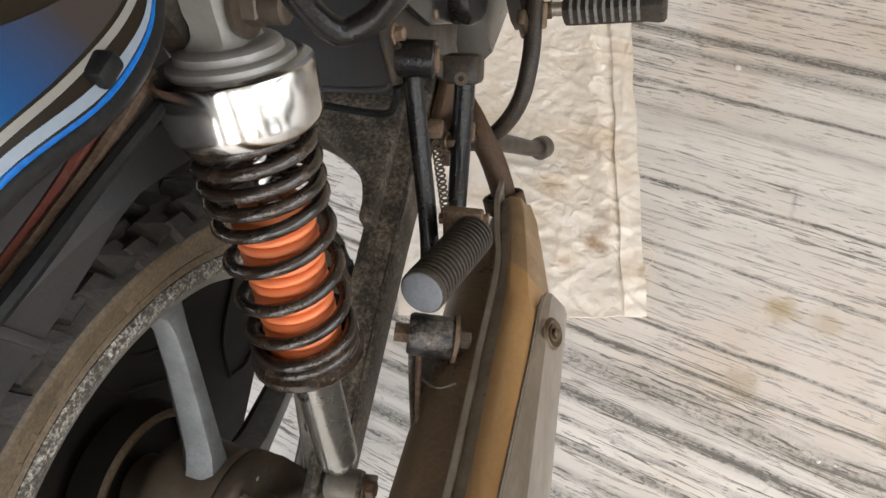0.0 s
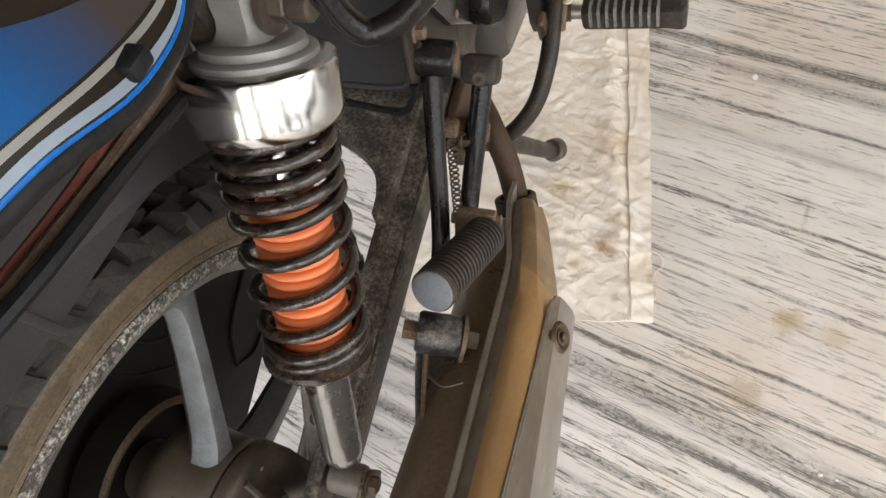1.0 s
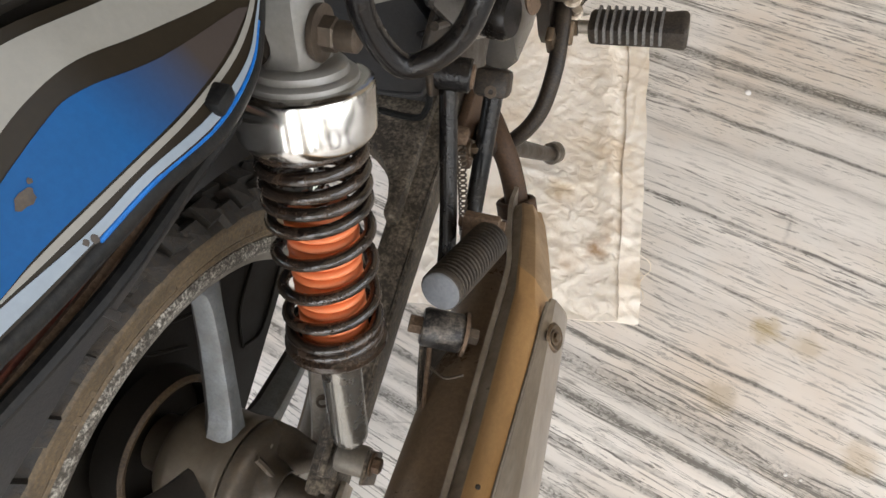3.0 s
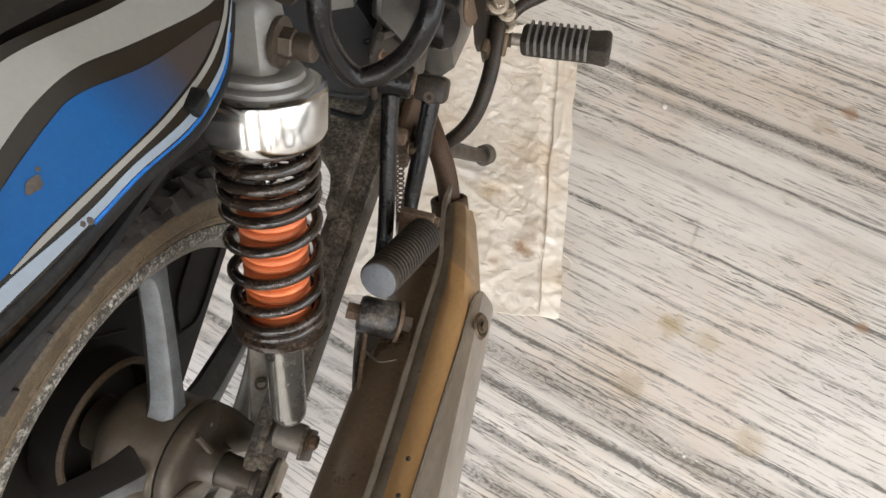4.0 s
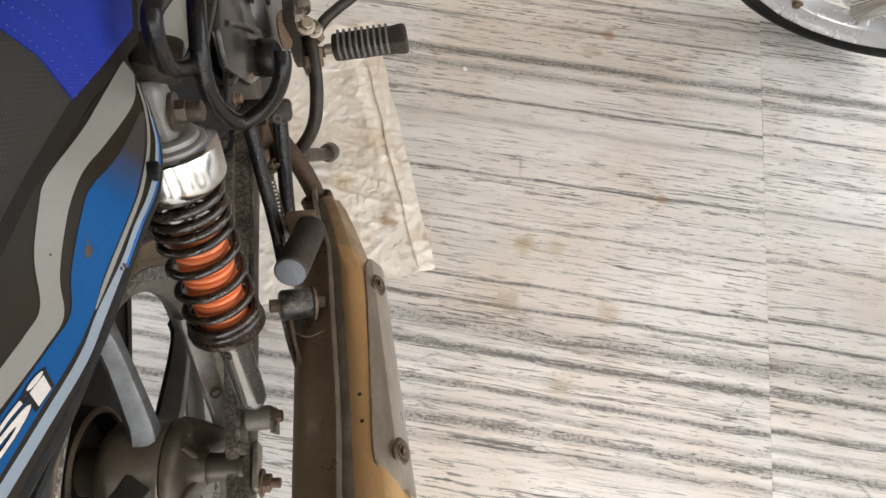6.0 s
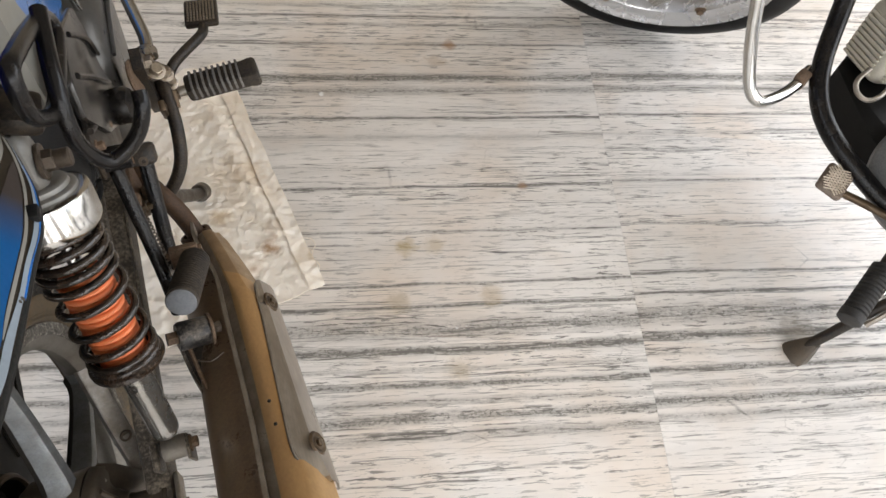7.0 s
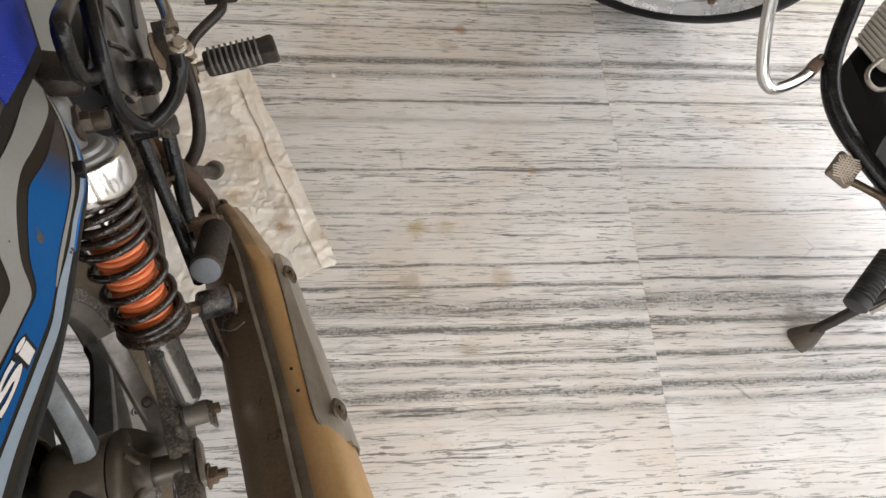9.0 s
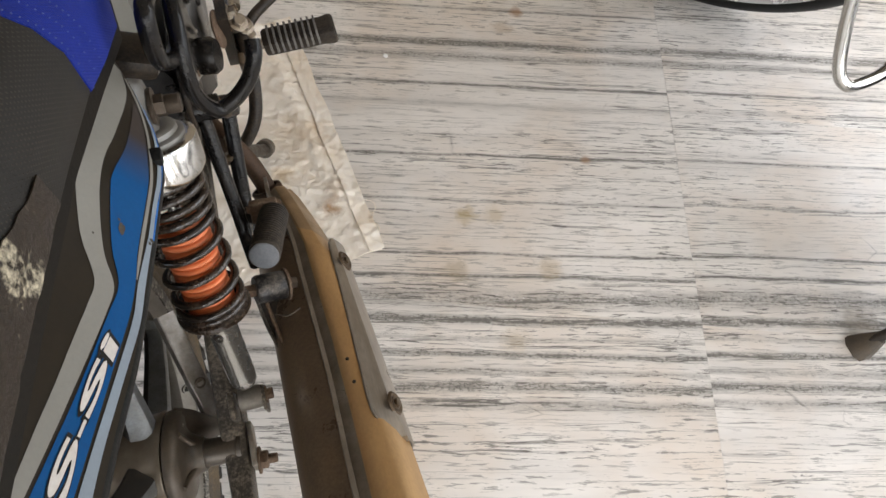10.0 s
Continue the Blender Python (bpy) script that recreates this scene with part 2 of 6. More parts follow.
M_CASEGLOSS = material("gloss_grey_casting", (0.10, 0.10, 0.098), 0.2, 0.5, rub=0.15, dirt=(0.05, 0.04, 0.03), amount=0.6, scale=14, spread=0.5, shine=0.4)


def dotted(m, pitch, size, color, depth):
    """Presses a slanted grid of small dots into a sheet that hangs along the bike's side."""
    nt = m.node_tree
    n, ln = nt.nodes, nt.links.new
    b = n["Principled BSDF"]
    tc, mp, fr, ds = (n.new(k) for k in ("ShaderNodeTexCoord", "ShaderNodeMapping", "ShaderNodeVectorMath", "ShaderNodeVectorMath"))
    ln(tc.outputs["Object"], mp.inputs[0])
    mp.inputs["Rotation"].default_value = (radians(45), 0, 0)
    mp.inputs["Scale"].default_value = (0.0, 1 / pitch, 1 / pitch)
    fr.operation, ds.operation = "FRACTION", "DISTANCE"
    ln(mp.outputs[0], fr.inputs[0])
    ln(fr.outputs[0], ds.inputs[0])
    ds.inputs[1].default_value = (0.0, 0.5, 0.5)
    dot = n.new("ShaderNodeMapRange")
    ln(ds.outputs["Value"], dot.inputs[0])
    dot.inputs[1].default_value, dot.inputs[2].default_value = size * 1.35, size * 0.7
    worn = n.new("ShaderNodeTexNoise")
    worn.inputs["Scale"].default_value = 22
    ln(tc.outputs["Object"], worn.inputs["Vector"])
    wr = n.new("ShaderNodeMapRange")
    wr.inputs[1].default_value, wr.inputs[2].default_value = 0.35, 0.7
    ln(worn.outputs[0], wr.inputs[0])
    mul = n.new("ShaderNodeMath")
    mul.operation = "MULTIPLY"
    ln(dot.outputs[0], mul.inputs[0])
    ln(wr.outputs[0], mul.inputs[1])
    mix = n.new("ShaderNodeMix")
    mix.data_type = "RGBA"
    src = b.inputs["Base Color"].links[0].from_socket
    ln(mul.outputs[0], mix.inputs[0])
    ln(src, mix.inputs[6])
    mix.inputs[7].default_value = (*color, 1)
    ln(mix.outputs[2], b.inputs["Base Color"])
    bp = n.new("ShaderNodeBump")
    bp.inputs["Strength"].default_value, bp.inputs["Distance"].default_value = 0.6, depth
    ln(dot.outputs[0], bp.inputs["Height"])
    ln(b.inputs["Normal"].links[0].from_socket, bp.inputs["Normal"])
    ln(bp.outputs[0], b.inputs["Normal"])


dotted(M_SEAT, 0.0025, 0.17, (0.06, 0.048, 0.034), 0.0004)
dotted(M_SEATBLUE, 0.0019, 0.30, (0.004, 0.012, 0.15), 0.0004)

M_PADRIDGE = material("worn_pad_ridge", (0.6, 0.52, 0.43), 0.4, 0.3, rub=0.2, dirt=(0.34, 0.27, 0.19), amount=0.7, scale=60, spread=0.5)
M_PADBASE = material("dark_pad_base", (0.16, 0.125, 0.10), 0.5, 0.3, dirt=(0.22, 0.17, 0.13), amount=0.6, scale=60, spread=0.5)
M_STITCH = material("blue_grey_thread", (0.05, 0.075, 0.22), 0.6, scale=60)
M_ZINC = material("bright_worn_zinc", (0.36, 0.32, 0.265), 0.24, 0.9, rub=0.2, dirt=(0.15, 0.105, 0.065), amount=0.85, scale=60, spread=0.4)


def stained(m, spots):
    """Soaks ragged brown stains into a sheet that lies on the floor."""
    nt = m.node_tree
    n, ln = nt.nodes, nt.links.new
    b = n["Principled BSDF"]
    geo, rag = n.new("ShaderNodeNewGeometry"), n.new("ShaderNodeTexNoise")
    rag.inputs["Scale"].default_value, rag.inputs["Detail"].default_value = 55, 5
    ln(geo.outputs["Position"], rag.inputs["Vector"])
    for x, y, r, tint, a in spots:
        d, add, mr, mix = (n.new(k) for k in ("ShaderNodeVectorMath", "ShaderNodeMath", "ShaderNodeMapRange", "ShaderNodeMix"))
        d.operation, add.operation = "DISTANCE", "MULTIPLY_ADD"
        ln(geo.outputs["Position"], d.inputs[0])
        d.inputs[1].default_value = (x, y, 0.006)
        ln(rag.outputs[0], add.inputs[0])
        add.inputs[1].default_value = r * 1.8
        ln(d.outputs["Value"], add.inputs[2])
        ln(add.outputs[0], mr.inputs[0])
        for i, q in enumerate((r * 1.1, r * 1.9, a, 0.0)):
            mr.inputs[i + 1].default_value = q
        mix.data_type = "RGBA"
        ln(mr.outputs[0], mix.inputs[0])
        ln(b.inputs["Base Color"].links[0].from_socket, mix.inputs[6])
        mix.inputs[7].default_value = (*tint, 1)
        ln(mix.outputs[2], b.inputs["Base Color"])


def crumpled(m, depth):
    """Presses sharp creases and a fine weave into a plastic sheet, with crease shading mixed into its colour."""
    nt = m.node_tree
    n, ln = nt.nodes, nt.links.new
    b = n["Principled BSDF"]
    geo = n.new("ShaderNodeNewGeometry")
    last = b.inputs["Normal"].links[0].from_socket
    for scale, kind, far, power in ((17.0, "RIDGED_MULTIFRACTAL", depth, 0.9), (58.0, "RIDGED_MULTIFRACTAL", depth * 0.45, 1.0)):
        t, bp = n.new("ShaderNodeTexNoise"), n.new("ShaderNodeBump")
        t.noise_type = kind
        t.inputs["Scale"].default_value, t.inputs["Detail"].default_value, t.inputs["Distortion"].default_value = scale, 4, 0.6
        ln(geo.outputs["Position"], t.inputs["Vector"])
        ln(t.outputs[0], bp.inputs["Height"])
        bp.inputs["Strength"].default_value, bp.inputs["Distance"].default_value = power, far
        ln(last, bp.inputs["Normal"])
        last = bp.outputs[0]
        # Tan along the ridged noise stands in for the creases' shading.
        crease_shade, mix = n.new("ShaderNodeMapRange"), n.new("ShaderNodeMix")
        ln(t.outputs[0], crease_shade.inputs[0])
        for i, q in enumerate((0.72, 1.05, 0.0, 0.35)):
            crease_shade.inputs[i + 1].default_value = q
        mix.data_type = "RGBA"
        ln(crease_shade.outputs[0], mix.inputs[0])
        ln(b.inputs["Base Color"].links[0].from_socket, mix.inputs[6])
        mix.inputs[7].default_value = (0.50, 0.37, 0.23, 1)
        ln(mix.outputs[2], b.inputs["Base Color"])
    mp, wave = n.new("ShaderNodeMapping"), n.new("ShaderNodeTexChecker")
    mp.inputs["Rotation"].default_value = (0, 0, radians(8))
    ln(geo.outputs["Position"], mp.inputs[0])
    ln(mp.outputs[0], wave.inputs["Vector"])
    wave.inputs["Scale"].default_value = 420
    bp = n.new("ShaderNodeBump")
    bp.inputs["Strength"].default_value, bp.inputs["Distance"].default_value = 0.25, 0.0004
    ln(wave.outputs["Fac"], bp.inputs["Height"])
    ln(last, bp.inputs["Normal"])
    ln(bp.outputs[0], b.inputs["Normal"])


crumpled(M_SACK, 0.007)
crumpled(M_HEM, 0.002)
for sheet in (M_SACK, M_HEM):
    stained(sheet, ((0.34, 0.556, 0.026, (0.36, 0.2, 0.08), 0.9), (0.36, 0.60, 0.03, (0.5, 0.33, 0.17), 0.4), (0.30, 0.52, 0.025, (0.48, 0.3, 0.14), 0.5),
                    (0.412, 0.505, 0.014, (0.42, 0.26, 0.10), 0.8), (0.26, 0.66, 0.03, (0.5, 0.34, 0.15), 0.6), (0.345, 0.75, 0.05, (0.6, 0.43, 0.25), 0.45)))
# ---- mesh helpers ----
def V(*a):
    return Vector(a)


def part(name, bm, mat, parent=None, label="", sharp=38):
    bmesh.ops.remove_doubles(bm, verts=bm.verts, dist=1e-6)
    bmesh.ops.recalc_face_normals(bm, faces=bm.faces)
    for f in bm.faces:
        f.smooth = True
    for e in bm.edges:
        if len(e.link_faces) == 2 and e.calc_face_angle(0) > radians(sharp):
            e.smooth = False
    me = bpy.data.meshes.new(name)
    bm.to_mesh(me)
    bm.free()
    for m in mat if isinstance(mat, (list, tuple)) else [mat]:
        me.materials.append(m)
    ob = new(name, me)
    if parent:
        ob.parent = parent
        ob.matrix_parent_inverse = rest(parent).inverted()
    return tagged(ob, label)


def rest(ob):
    m = ob.matrix_basis
    return (rest(ob.parent) @ ob.matrix_parent_inverse @ m) if ob.parent else m


def thing(name, at, label, category, group="", kind=""):
    ob = new(name)
    ob.matrix_basis = Matrix.Translation(at)
    ob.empty_display_size = 0.05
    return tagged(ob, label, category, group, kind)


def smooth_line(pts, res=8, closed=False):
    pts = [Vector(p) for p in pts]
    if len(pts) == 2 and not closed:
        return pts
    n, out = len(pts), []
    for i in range(n if closed else n - 1):
        p1, p2 = pts[i], pts[(i + 1) % n]
        p0 = pts[i - 1] if closed or i else p1 * 2 - p2
        p3 = pts[(i + 2) % n] if closed or i + 2 < n else p2 * 2 - p1
        for k in range(res):
            t = k / res
            out.append(0.5 * (2 * p1 + (p2 - p0) * t + (2 * p0 - 5 * p1 + 4 * p2 - p3) * t * t + (3 * p1 - p0 - 3 * p2 + p3) * t ** 3))
    if not closed:
        out.append(pts[-1])
    return out


def sweep(bm, line, ring, closed=False, up=None):
    """Sweeps the outline ring (pairs, or a function of 0..1 giving pairs) along line."""
    n = len(line)
    tan = [(line[(i + 1) % n] - line[i - 1]) if closed or 0 < i < n - 1 else (line[1] - line[0] if i == 0 else line[-1] - line[-2]) for i in range(n)]
    ref = Vector(up) if up else (V(0, 0, 1) if abs(tan[0].normalized().z) < 0.9 else V(0, 1, 0))
    rows = []
    for i in range(n):
        t = tan[i].normalized()
        side = t.cross(ref).normalized()
        top = side.cross(t).normalized()
        if not up:
            ref = top
        rg = ring(i / max(1, n - 1)) if callable(ring) else ring
        rows.append([bm.verts.new(line[i] + side * a + top * b) for a, b in rg])
    k = len(rows[0])
    for i in range(n if closed else n - 1):
        a, b = rows[i], rows[(i + 1) % n]
        for j in range(k):
            bm.faces.new((a[j], a[(j + 1) % k], b[(j + 1) % k], b[j]))
    if not closed:
        bm.faces.new(rows[0])
        bm.faces.new(rows[-1][::-1])
    return bm


def circle(r, n=12):
    return [(r * math.cos(2 * math.pi * k / n), r * math.sin(2 * math.pi * k / n)) for k in range(n)]


def tube(pts, r, n=14, res=8, closed=False, bm=None):
    bm = bm or bmesh.new()
    return sweep(bm, smooth_line(pts, res, closed), circle(r, n), closed)


def frame_of(a, b, up=(0, 0, 1)):
    z = (Vector(b) - Vector(a)).normalized()
    up = Vector(up)
    if abs(z.dot(up.normalized())) > 0.98:
        up = V(0, 1, 0)
    x = up.cross(z).normalized()
    y = z.cross(x)
    m = Matrix((x, y, z)).transposed().to_4x4()
    m.translation = a
    return m


def lathe(profile, a, b, n=40, bm=None, wobble=0.0):
    """Turns (radius, height) pairs about the line from a towards b."""
    bm = bm or bmesh.new()
    m = frame_of(a, b)
    rows = []
    for r, h in profile:
        rows.append([bm.verts.new(m @ V(max(r, 1e-5) * math.cos(2 * math.pi * k / n), max(r, 1e-5) * math.sin(2 * math.pi * k / n), h)) for k in range(n)])
    for p, q in zip(rows, rows[1:]):
        for k in range(n):
            bm.faces.new((p[k], p[(k + 1) % n], q[(k + 1) % n], q[k]))
    if profile[0] != profile[-1]:
        bm.faces.new(rows[0][::-1])
        bm.faces.new(rows[-1])
    else:
        bmesh.ops.remove_doubles(bm, verts=bm.verts, dist=1e-6)
    return bm


def box(size, m=None, bevel=0.002, bm=None, seg=2):
    bm = bm or bmesh.new()
    r = bmesh.ops.create_cube(bm, size=1.0, matrix=(m or Matrix()) @ Matrix.Diagonal((*size, 1)))
    if bevel:
        es = list({e for v in r["verts"] for e in v.link_edges})
        bmesh.ops.bevel(bm, geom=es, offset=bevel, segments=seg, affect="EDGES", profile=0.5)
    return bm


def prism(outline, m, depth, bevel=0.0015, bm=None, cuts=()):
    """A plate: outline in the x-y plane of m, depth along its z, with soft edges."""
    bm = bm or bmesh.new()
    lo = [bm.verts.new(m @ V(x, y, 0)) for x, y in outline]
    hi = [bm.verts.new(m @ V(x, y, depth)) for x, y in outline]
    k = len(outline)
    fs = [bm.faces.new(lo[::-1]), bm.faces.new(hi)] + [bm.faces.new((lo[i], lo[(i + 1) % k], hi[(i + 1) % k], hi[i])) for i in range(k)]
    if bevel:
        bmesh.ops.recalc_face_normals(bm, faces=fs)
        bmesh.ops.bevel(bm, geom=list({e for f in fs for e in f.edges}), offset=bevel, segments=2, affect="EDGES", profile=0.5)
    return bm


def bolt(a, b, r=0.008, n=6, washer=True, thread=0.0):
    """A hexagon bolt head from a (seat) towards b."""
    a, b = Vector(a), Vector(b)
    L = (b - a).length
    bm = bmesh.new()
    if washer:
        lathe([(r * 1.45, 0), (r * 1.5, L * 0.05), (r * 1.5, L * 0.2), (r * 1.4, L * 0.24)], a, b, 20, bm)
    lathe([(r, L * 0.22), (r, L * 0.92), (r * 0.85, L)], a, b, n, bm)
    if thread:
        lathe([(r * 0.55, L * 0.95), (r * 0.55, L + thread), (r * 0.45, L + thread + 0.001)], a, b, 12, bm)
    return bm


def loft(rings, bm=None, caps=True):
    bm = bm or bmesh.new()
    rows = [[bm.verts.new(p) for p in r] for r in rings]
    k = len(rows[0])
    for a, b in zip(rows, rows[1:]):
        for j in range(k):
            bm.faces.new((a[j], a[(j + 1) % k], b[(j + 1) % k], b[j]))
    if caps:
        bm.faces.new(rows[0][::-1])
        bm.faces.new(rows[-1])
    return bm


# ---- room ----
FLOOR_TURN = -19.3
JOINT = V(0.985, 0.13, 0)


def marble():
    m = bpy.data.materials.new("veined_marble")
    m.use_nodes = True
    nt = m.node_tree
    n, ln = nt.nodes, nt.links.new
    bsdf = n["Principled BSDF"]

    def put(sock, x):
        if isinstance(x, (int, float)):
            sock.default_value = x
        else:
            ln(x, sock)

    def calc(op, a, b=0.0, c=0.0, clamp=False):
        k = n.new("ShaderNodeMath")
        k.operation, k.use_clamp = op, clamp
        for sock, x in zip(k.inputs, (a, b, c)):
            put(sock, x)
        return k.outputs[0]

    def vec(x, y, z=0.0):
        k = n.new("ShaderNodeCombineXYZ")
        for sock, q in zip(k.inputs, (x, y, z)):
            put(sock, q)
        return k.outputs[0]

    def tex(v, scale, detail=4, rough=0.6):
        k = n.new("ShaderNodeTexNoise")
        ln(v, k.inputs["Vector"])
        k.inputs["Scale"].default_value, k.inputs["Detail"].default_value, k.inputs["Roughness"].default_value = scale, detail, rough
        return k.outputs[0]

    def span(x, lo, hi, a=0.0, b=1.0):
        k = n.new("ShaderNodeMapRange")
        ln(x, k.inputs[0])
        for i, q in enumerate((lo, hi, a, b)):
            k.inputs[i + 1].default_value = q
        return k.outputs[0]

    def blend(fac, a, b):
        k = n.new("ShaderNodeMix")
        k.data_type = "RGBA"
        put(k.inputs[0], fac)
        for sock, q in ((k.inputs[6], a), (k.inputs[7], b)):
            if isinstance(q, tuple):
                sock.default_value = (*q, 1)
            else:
                ln(q, sock)
        return k.outputs[2]

    geo = n.new("ShaderNodeNewGeometry")
    mp = n.new("ShaderNodeMapping")
    mp.vector_type = "TEXTURE"
    mp.inputs["Location"].default_value = JOINT
    mp.inputs["Rotation"].default_value = (0, 0, radians(FLOOR_TURN))
    ln(geo.outputs["Position"], mp.inputs["Vector"])
    sep = n.new("ShaderNodeSeparateXYZ")
    ln(mp.outputs[0], sep.inputs[0])
    info = n.new("ShaderNodeObjectInfo")
    u0, v0 = sep.outputs[0], sep.outputs[1]
    right = calc("GREATER_THAN", u0, 0.0)
    v = calc("SUBTRACT", calc("SUBTRACT", v0, calc("MULTIPLY", right, 0.010)), calc("MULTIPLY", u0, 0.068))
    u = calc("ADD", u0, calc("MULTIPLY", info.outputs["Random"], 37.0))
    wob = calc("MULTIPLY", calc("SUBTRACT", tex(vec(calc("MULTIPLY", u, 1.1), calc("MULTIPLY", v, 5)), 1.0, 2), 0.5), 0.024)
    wob2 = calc("MULTIPLY", calc("SUBTRACT", tex(vec(calc("MULTIPLY", u, 7), calc("MULTIPLY", v, 30)), 1.0, 4), 0.5), 0.013)
    w = calc("ADD", v, calc("ADD", wob, wob2))

    def bands(lo, hi, rows):
        k = n.new("ShaderNodeValToRGB")
        ln(span(w, lo, hi), k.inputs[0])
        k.color_ramp.interpolation = "LINEAR"
        el = k.color_ramp.elements
        stops = [(0.0, 0.0)]
        for at, half, dark in rows:
            c, h = (at - lo) / (hi - lo), half / (hi - lo)
            stops += [(c - h, 0.0), (c, dark), (c + h, 0.0)]
        for pos, d in stops[1:]:
            e = el.new(min(1, max(0, pos)))
            e.color = (d, d, d, 1)
        el[0].color = (0, 0, 0, 1)
        el[-1].color = (0, 0, 0, 1)
        return k.outputs[0]

    near = bands(-0.35, 0.33, [(-0.166, 0.016, 0.5), (-0.136, 0.018, 0.8), (-0.106, 0.010, 0.5), (-0.072, 0.010, 0.85), (-0.039, 0.007, 0.4), (0.0, 0.013, 1.0), (0.046, 0.030, 0.62), (0.094, 0.0065, 1.0), (0.146, 0.0050, 1.0)])
    far = bands(0.2, 1.06, [(0.273, 0.005, 0.7), (0.396, 0.006, 0.85), (0.545, 0.014, 0.3), (0.606, 0.0065, 1.0), (0.700, 0.020, 0.6), (0.742, 0.020, 0.9),
                            (0.87, 0.006, 0.8), (0.945, 0.010, 0.5), (0.98, 0.007, 0.9), (1.02, 0.012, 0.5)])
    gaps = calc("MULTIPLY", span(tex(vec(calc("MULTIPLY", u, 4), calc("MULTIPLY", v, 30)), 1.0, 5, 0.7), 0.34, 0.50, 0.35, 1.0), span(tex(vec(calc("MULTIPLY", u, 16), calc("MULTIPLY", w, 210)), 1.0, 5, 0.75), 0.36, 0.52, 0.35, 1.15))
    band = calc("MULTIPLY", calc("ADD", near, far), gaps, clamp=True)
    cluster = span(tex(vec(calc("MULTIPLY", u, 0.9), calc("MULTIPLY", v, 7)), 1.0, 3), 0.42, 0.57, 0.28, 1.0)
    dash = span(tex(vec(calc("MULTIPLY", u, 17), calc("MULTIPLY", calc("ADD", v, wob2), 165)), 1.0, 4, 0.7), 0.568, 0.592)
    line = span(tex(vec(calc("MULTIPLY", u, 2.2), calc("MULTIPLY", calc("ADD", v, wob2), 120)), 1.0, 5, 0.72), 0.582, 0.612)
    ridge = calc("ABSOLUTE", calc("SUBTRACT", tex(vec(calc("MULTIPLY", u, 1.5), calc("MULTIPLY", calc("ADD", v, calc("MULTIPLY", wob2, 0.6)), 48)), 1.0, 2, 0.5), 0.5))
    broken = calc("MULTIPLY", span(tex(vec(calc("MULTIPLY", u, 2.6), calc("MULTIPLY", v, 24)), 1.0, 3), 0.47, 0.56), span(tex(vec(calc("MULTIPLY", u, 26), calc("MULTIPLY", v, 60)), 1.0, 4, 0.7), 0.36, 0.5, 0.25, 1.0))
    hair = calc("MULTIPLY", span(ridge, 0.005, 0.014, 1.0, 0.0), broken)
    smear = calc("MULTIPLY", span(tex(vec(calc("MULTIPLY", u, 3.0), calc("MULTIPLY", calc("ADD", v, wob2), 46)), 1.0, 7, 0.72), 0.55, 0.70), 0.26)
    speck = span(tex(vec(calc("MULTIPLY", u, 60), calc("MULTIPLY", v, 90)), 1.0, 2), 0.7, 0.78)
    streak = calc("ADD", calc("MULTIPLY", calc("ADD", calc("MULTIPLY", dash, 0.8), calc("ADD", calc("MULTIPLY", line, 0.8), smear)), cluster), calc("MULTIPLY", hair, 0.7))
    crack = n.new("ShaderNodeTexVoronoi")
    crack.feature = "DISTANCE_TO_EDGE"
    ln(vec(calc("ADD", calc("MULTIPLY", u, 4), calc("MULTIPLY", wob2, 10)), calc("MULTIPLY", v, 9)), crack.inputs["Vector"])
    crack.inputs["Scale"].default_value = 1.4
    fissure = calc("MULTIPLY", span(crack.outputs[0], 0.0, 0.012, 1.0, 0.0), span(tex(vec(u, v), 9.0, 3), 0.52, 0.66, 0.0, 0.45))
    dark = calc("ADD", calc("MULTIPLY", band, 0.95), calc("ADD", streak, calc("ADD", calc("MULTIPLY", speck, 0.5), fissure)), clamp=True)
    grit = calc("MULTIPLY", span(tex(vec(calc("MULTIPLY", u, 130), calc("MULTIPLY", v, 170)), 1.0, 3, 0.7), 0.5, 0.6), span(calc("ADD", near, far), 0.15, 0.7))
    dark = calc("ADD", dark, calc("MULTIPLY", grit, 0.5), clamp=True)
    tone = tex(vec(calc("MULTIPLY", u, 2.5), calc("MULTIPLY", v, 14)), 1.0, 6, 0.65)
    base = blend(span(tone, 0.35, 0.7), (0.87, 0.835, 0.79), (0.70, 0.67, 0.63))
    warm = blend(span(tex(vec(u, v), 3.0, 4), 0.45, 0.75), base, (0.72, 0.625, 0.53))
    vein = blend(tex(vec(calc("MULTIPLY", u, 6), calc("MULTIPLY", v, 40)), 1.0, 4), (0.05, 0.045, 0.039), (0.20, 0.188, 0.168))
    col = blend(calc("MULTIPLY", dark, 0.92), warm, vein)
    for x, y, r, tint, a in ((0.607, 0.481, 0.026, (0.42, 0.3, 0.1), 0.6), (0.665, 0.467, 0.028, (0.5, 0.38, 0.2), 0.4), (0.55, 0.36, 0.03, (0.36, 0.28, 0.16), 0.45),
                             (0.735, 0.32, 0.03, (0.45, 0.33, 0.17), 0.4), (0.914, 1.046, 0.022, (0.35, 0.18, 0.07), 0.7), (0.911, 0.559, 0.016, (0.33, 0.19, 0.1), 0.7),
                             (0.62, 0.19, 0.03, (0.45, 0.35, 0.2), 0.35), (0.86, 1.0, 0.03, (0.42, 0.28, 0.14), 0.35), (1.3, 0.045, 0.05, (0.24, 0.2, 0.15), 0.55)):
        d = n.new("ShaderNodeVectorMath")
        d.operation = "DISTANCE"
        ln(geo.outputs["Position"], d.inputs[0])
        d.inputs[1].default_value = (x, y, 0)
